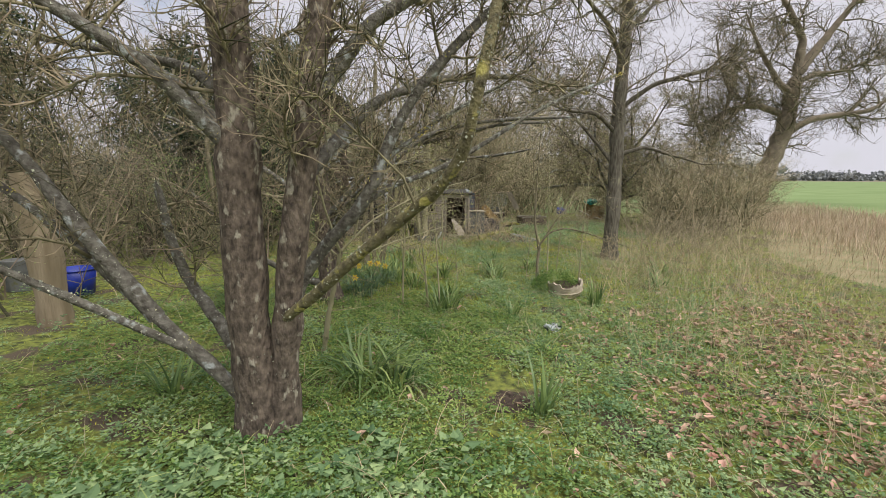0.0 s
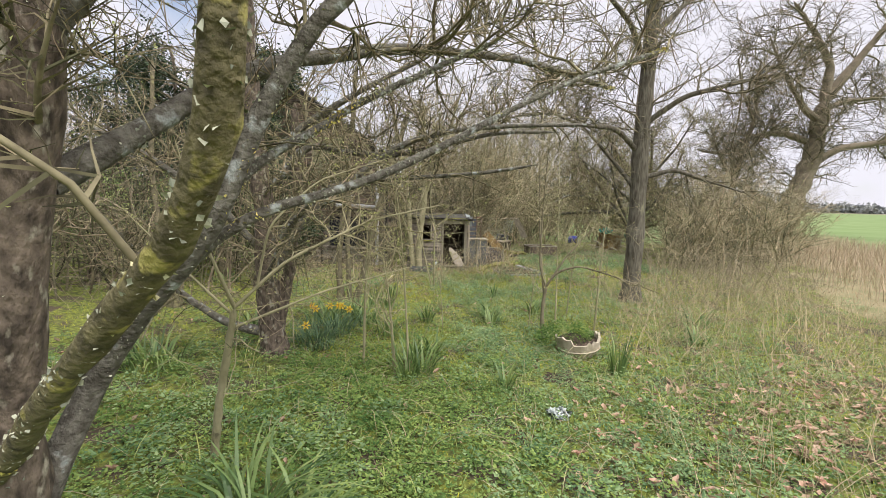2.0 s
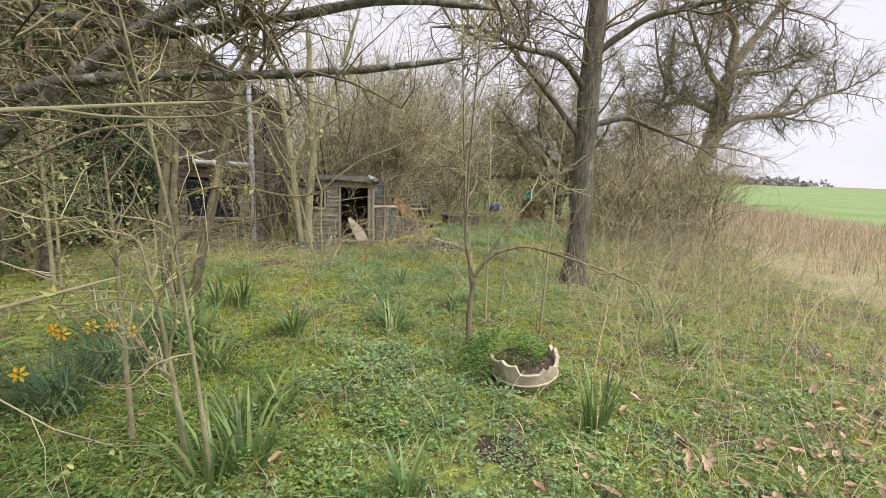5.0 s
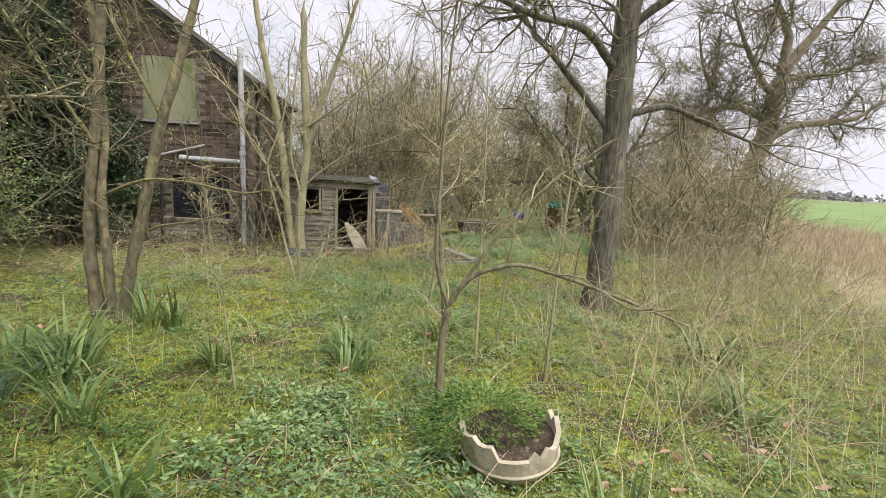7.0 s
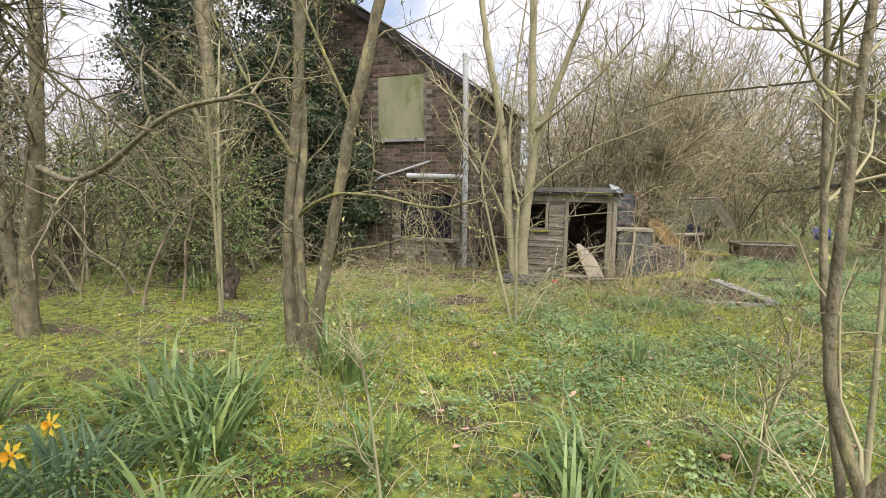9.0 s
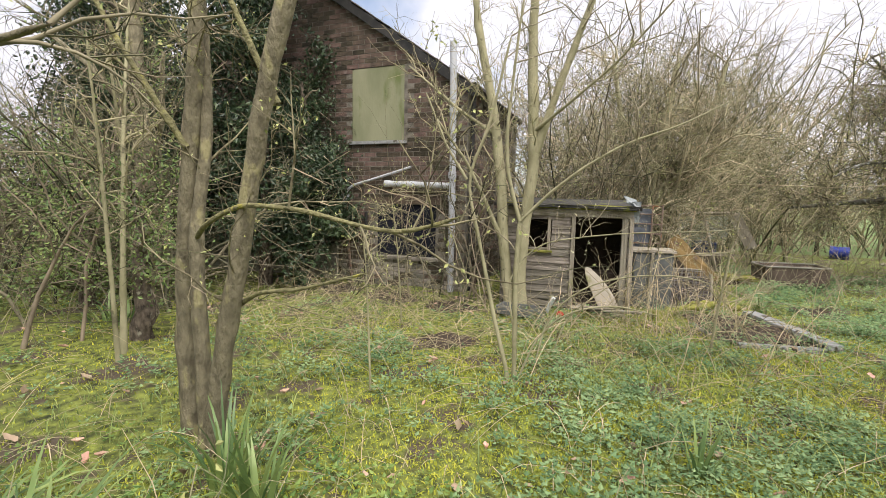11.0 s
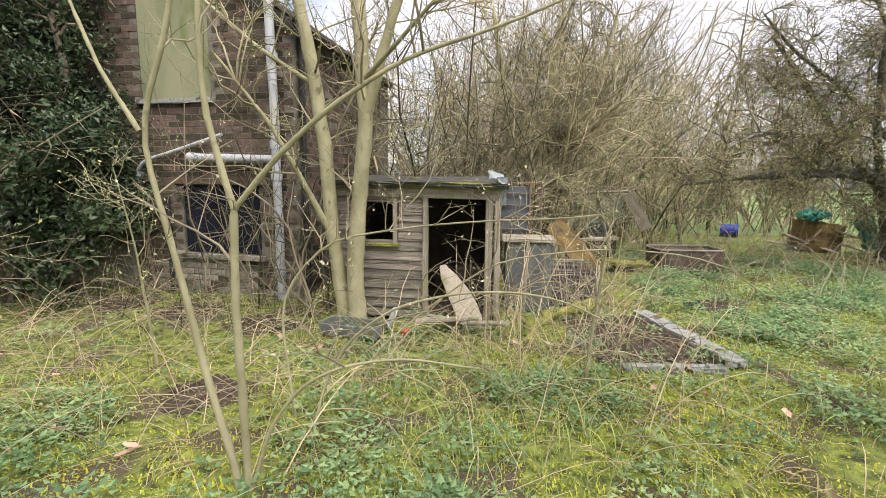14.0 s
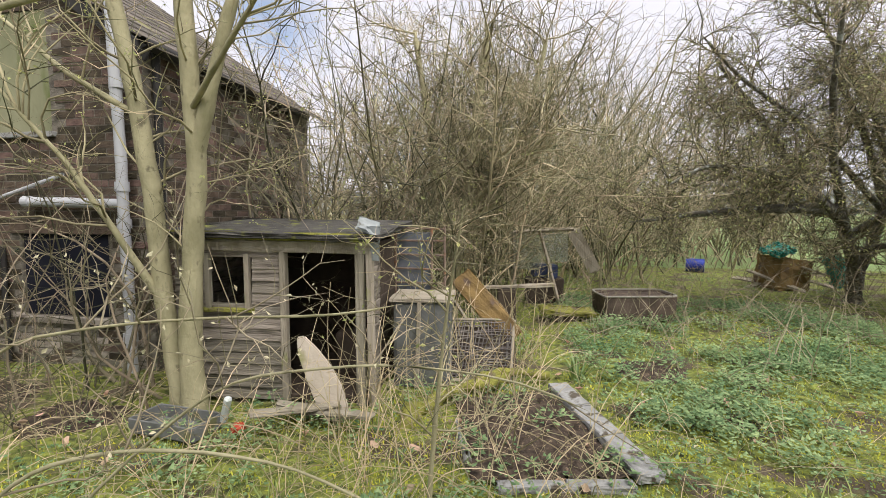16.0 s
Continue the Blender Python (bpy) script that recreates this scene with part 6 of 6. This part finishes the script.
# ---- ground cover in the garden ----
def soil_bare(x, y):
    """Bare or thin places: the trodden way and the soil patches."""
    b = np.zeros_like(x)
    for cx, cy, r in ((3.3, 7.9, 0.3), (2.4, 5.2, 0.35), (5.1, 16.9, 0.6), (1.0, 13.6, 0.45), (3.9, 15.4, 0.75), (2.6, 11.0, 0.25), (-0.6, 6.2, 0.35)):
        b = np.maximum(b, np.exp(-(((x - cx) ** 2 + (y - cy) ** 2) / r ** 2)))
    # Cover thinned by the house wall, where dark soil also gives the bramble shadows.
    b = np.maximum(b, 0.85 * np.clip((y - 14.0) / 0.5, 0, 1) * np.clip((1.3 - x) / 0.4, 0, 1) * (y < 16))
    inside = (x < 0.35) & (y > 15.9) | ((x > 1.0) & (x < 2.75) & (y > 15.4) & (y < 16.8))
    return np.where(inside, 1, b)


blade_field("moss_tufts", (-4, 9), (1.5, 20), 300000, (0.02, 0.045), (0.003, 0.007), M_MOSS, "cushions of yellow-green moss", (0.1, 1.6), lambda x, y: np.clip(patch(x, y, 1.3, 1.3) * 3.6 - 0.85, 0.3 * (y > 10), 1) * np.clip((y - 6.0) / 3.5, 0.15, 1) * (1 - soil_bare(x, y)), 3, "moss")
blade_field("lawn_grass", (-7, 11), (1.0, 24), 95000, (0.04, 0.12), (0.002, 0.004), M_GRASS, "short rough green grass", (0.2, 1.6), lambda x, y: np.clip(patch(x, y, 1.3, 4.2) * 2.2 - 0.7, 0.1, 1) * np.clip((y - 2) / 8, 0.35, 1) * (1 - 0.9 * soil_bare(x, y)), 3)
blade_field("long_grass", (-7, 11), (1.0, 24), 9000, (0.15, 0.36), (0.002, 0.0045), M_GRASS, "scattered longer grass blades", (0.4, 1.7), lambda x, y: np.clip(patch(x, y, 1.1, 2.2) * 1.4 - 0.4, 0, 1) * (1 - soil_bare(x, y)), 5)
blade_field("straw_stalks", (-5, 10), (1.0, 20), 7000, (0.15, 0.5), (0.0014, 0.003), M_STRAW, "dead straw stalks lying in the grass", (0.8, 2.2), lambda x, y: 0.35 + 0.65 * np.clip((x - 3.2) / 3, 0, 1), 5)


def leafy(name, xs, ys, plants, per, h, r, size, mat, label, keep=None, wide=0.62):
    """Low leafy plants: layers of leaves round many short stems."""
    x, y = scatter(xs, ys, plants)
    if keep is not None:
        m = keep(x, y) > RNG.uniform(0, 1, len(x))
        x, y = x[m], y[m]
    n = len(x)
    s = RNG.uniform(0.5, 1.2, n)
    cx, cy, cs = np.repeat(x, per), np.repeat(y, per), np.repeat(s, per)
    m = n * per
    a, q = RNG.uniform(0, 2 * math.pi, m), np.sqrt(RNG.uniform(0, 1, m))
    px, py = cx + np.cos(a) * q * r * cs, cy + np.sin(a) * q * r * cs
    pz = gz(px, py) + h * cs * (0.25 + 0.75 * (1 - q ** 2)) * RNG.uniform(0.55, 1.05, m)
    d = unit(np.stack([np.cos(a), np.sin(a), RNG.uniform(-0.5, 0.35, m)], axis=1))
    c = np.stack([px, py, pz], axis=1)
    side = np.stack([-d[:, 1], d[:, 0], np.zeros(m)], axis=1)
    up = np.cross(d, side) * -1
    ln = (RNG.uniform(*size, m) * cs)[:, None]
    w = ln * wide * 0.5
    V = np.stack([c, c + d * ln * 0.42 + side * w + up * ln * 0.12, c + d * ln - up * ln * 0.15, c + d * ln * 0.42 - side * w + up * ln * 0.12, c + d * ln * 0.5 - up * ln * 0.03], axis=1).reshape(-1, 3)
    o = np.arange(m)[:, None, None] * 5
    F = (np.array([[0, 1, 4], [1, 2, 4], [2, 3, 4], [3, 0, 4]])[None] + o).reshape(-1, 3)
    tagged(mesh_arrays(name, V, F, mat), label, "plants", kind="stuff")


def nettle_bed(x, y):
    near_end = np.clip((y - 10.5) / 2, 0, 1) * np.clip(patch(x, y, 2.6, 0.4) * 5.0 - 2.75, 0.04, 1)
    start = np.clip((5.2 - y) / 2, 0, 1) * np.clip((2.6 - x) / 1.5, 0.1, 1)
    left = np.clip((0.8 - x) / 1.5, 0, 1) * np.clip((10 - y) / 2, 0, 1) * 0.7
    return np.clip(np.maximum(np.maximum(near_end, start), np.maximum(left * np.clip(patch(x, y, 1.5, 2.4) * 4 - 1.4, 0.1, 1), 0.05 + 0.3 * (patch(x, y, 1.4, 6.0) > 0.6))), 0, 1) * (1 - soil_bare(x, y))


leafy("nettles", (-5, 10.5), (1.2, 23.5), 13000, 30, 0.16, 0.12, (0.026, 0.048), M_NETTLE, "patches of young nettles and ground ivy", nettle_bed)
leafy("buttercup_leaves", (-2.5, 5.5), (3.2, 11.5), 17000, 22, 0.10, 0.11, (0.022, 0.042), M_LUSH, "carpet of fresh small-leaved weeds", lambda x, y: np.clip((3.6 - x) / 1.6, 0.25, 1) * np.clip((10.5 - y) / 3, 0.12, 1) * np.clip(patch(x, y, 1.2, 7.7) * 3 - 0.3, 0.3, 1) * (1 - soil_bare(x, y)))
leafy("nettles", (4.4, 8.4), (15.6, 20.6), 2400, 26, 0.16, 0.13, (0.03, 0.055), M_NETTLE, "low bed of young nettles beside the old bed", lambda x, y: np.clip(patch(x, y, 1.7, 5.1) * 4 - 1.5, 0.05, 1) * (1 - soil_bare(x, y)))
leafy("ivy_patch", (-0.2, 1.9), (3.1, 4.3), 60, 16, 0.14, 0.13, (0.05, 0.10), M_NETTLE, "ivy leaves spreading round the apple tree foot", None, 0.85)
leafy("weed_rosettes", (2.5, 9.5), (3.0, 13), 8000, 16, 0.08, 0.09, (0.02, 0.036), M_NETTLE, "low green weeds among dead leaves")


def fallen_leaves(name, xs, ys, n, keep, label):
    x, y = RNG.uniform(*xs, n), RNG.uniform(*ys, n)
    m = keep(x, y) > RNG.uniform(0, 1, n)
    x, y = x[m], y[m]
    n = len(x)
    a, s = RNG.uniform(0, 2 * math.pi, n), RNG.uniform(0.045, 0.10, n)
    k = 10
    th = np.linspace(0, 2 * math.pi, k, endpoint=False)
    lobes = 0.5 * np.array([1.0, 0.72, 0.9, 0.62, 0.85, 0.8, 0.7, 0.95, 0.6, 0.88])
    px = (np.cos(th) * lobes)[None] * s[:, None]
    py = (np.sin(th) * lobes * 0.62)[None] * s[:, None]
    tilt, curl = RNG.normal(0, 0.35, n)[:, None], RNG.uniform(-1.5, 4.0, n)[:, None]
    z = 0.03 + px * tilt + curl * (py ** 2) * 3 + RNG.uniform(0, 0.035, n)[:, None]
    X = x[:, None] + np.cos(a)[:, None] * px - np.sin(a)[:, None] * py
    Y = y[:, None] + np.sin(a)[:, None] * px + np.cos(a)[:, None] * py
    V = np.stack([X, Y, gz(X, Y) + np.maximum(z, 0.012)], axis=-1)
    C = np.stack([x, y, gz(x, y) + 0.028], axis=1)[:, None]
    V = np.concatenate([V, C], axis=1).reshape(-1, 3)
    tri = np.array([[i, (i + 1) % k, k] for i in range(k)])
    F = (tri[None] + (np.arange(n) * (k + 1))[:, None, None]).reshape(-1, 3)
    tagged(mesh_arrays(name, V, F, M_DEADLEAF), label, "leaf litter", kind="stuff")


fallen_leaves("oak_leaves", (1.5, 9), (1.5, 9), 17000, lambda x, y: np.clip((x - 1.9 - 0.12 * y) / 2.5, 0, 1) * np.clip((9.0 - y) / 4, 0.08, 1) * (0.4 + 0.6 * patch(x, y, 1.5, 3.3)), "curled brown fallen oak leaves")
fallen_leaves("scattered_leaves", (-3, 8), (4, 18), 900, lambda x, y: np.full_like(x, 0.6), "scattered brown dead leaves on the moss")


def bare_patch(name, x, y, r, label):
    bm = bmesh.new()
    bmesh.ops.create_circle(bm, cap_ends=True, cap_tris=True, segments=22, radius=r)
    bmesh.ops.subdivide_edges(bm, edges=bm.edges[:], cuts=2, use_grid_fill=True)
    for v in bm.verts:
        f = 1 + 0.22 * math.sin(3 * math.atan2(v.co.y, v.co.x) + x) + 0.1 * math.sin(7 * math.atan2(v.co.y, v.co.x))
        v.co.x, v.co.y = x + v.co.x * f, y + v.co.y * f * 0.7
        d = (v.co.x - x) ** 2 + (v.co.y - y) ** 2
        v.co.z = float(gz(v.co.x, v.co.y)) + 0.012 - 0.02 * d / r ** 2 + float(RNG.normal(0, 0.002))
    tagged(part(name, bm, M_SOIL), label, "soil", kind="structure")


# The last three, by the house wall, also paint the shadows under the brambles.
for x, y, r in ((3.36, 7.9, 0.2), (2.35, 5.0, 0.28), (5.1, 16.9, 0.45), (1.0, 13.6, 0.4), (2.9, 9.1, 0.16), (-0.6, 15.2, 0.5), (0.5, 15.0, 0.45), (-1.5, 15.3, 0.45)):
    bare_patch("bare_soil", x, y, r, "bare dark soil showing through the moss")


# ---- bricks of the gable ----
def build_bricks():
    bw, bh = 0.225, 0.075
    me = bpy.data.meshes.new("brick")
    b = box((bw - 0.012, 0.03, bh - 0.012), (0, 0, 0), (0, 0, 0), 0.004)
    b.to_mesh(me)
    b.free()
    me.materials.append(M_BRICK)
    pale = me.copy()
    pale.materials.clear()
    pale.materials.append(M_BRICKPALE)
    V, F = [], []
    plain = box((bw - 0.012, 0.03, bh - 0.012), bevel=0)
    plain.verts.index_update()
    src_v = np.array([v.co[:] for v in plain.verts])
    src_f = [tuple(v.index for v in p.verts) for p in plain.faces]
    plain.free()
    tri = np.array([(f[0], f[i], f[i + 1]) for f in src_f for i in range(1, len(f) - 1)])
    count = 0
    r = 0
    while r * bh < APEX:
        z = r * bh + bh / 2
        x = HX - bw / 2 - (bw / 2 if r % 2 else 0)
        while x > LEFT_X + bw / 2:
            open_here = any(x + bw / 2 > a + 0.02 and x - bw / 2 < c - 0.02 and z + bh / 2 > d + 0.01 and z - bh / 2 < e - 0.01 for a, c, d, e in OPENINGS)
            if not open_here and z + bh / 2 < gable_top(x - (bw / 2 if x < APEX_X else -bw / 2)):
                dy = float(RNG.uniform(-0.004, 0.002))
                if -2.05 < x and z < 2.2 and count < 300:
                    limed = z < 0.52 - 0.12 * math.sin(2.3 * x) and RNG.uniform() < 0.72
                    ob = new("brick", pale if limed else me)
                    ob.location = (x, HY + 0.0235 + dy, z)
                    ob.parent = GABLE
                    count += 1
                else:
                    o = len(V) * len(src_v)
                    V.append(src_v + np.array((x, HY + 0.0235 + dy, z)))
                    F.append(tri + o)
            x -= bw
        r += 1
    # side wall courses
    r = 0
    while (r + 1) * bh < EAVE:
        for i in range(int((DEPTH - 0.1) / bw)):
            y = HY + 0.13 + bw * i + (bw / 2 if r % 2 else 0)
            o = len(V) * len(src_v)
            V.append(src_v[:, [1, 0, 2]] + np.array((HX - 0.0245 + float(RNG.uniform(-0.004, 0.004)), y, r * bh + bh / 2)))
            F.append(tri[:, ::-1] + o)
        r += 1
    tagged(mesh_arrays("brickwork", np.concatenate(V), np.concatenate(F), M_BRICKI, GABLE), kind="stuff")


build_bricks()
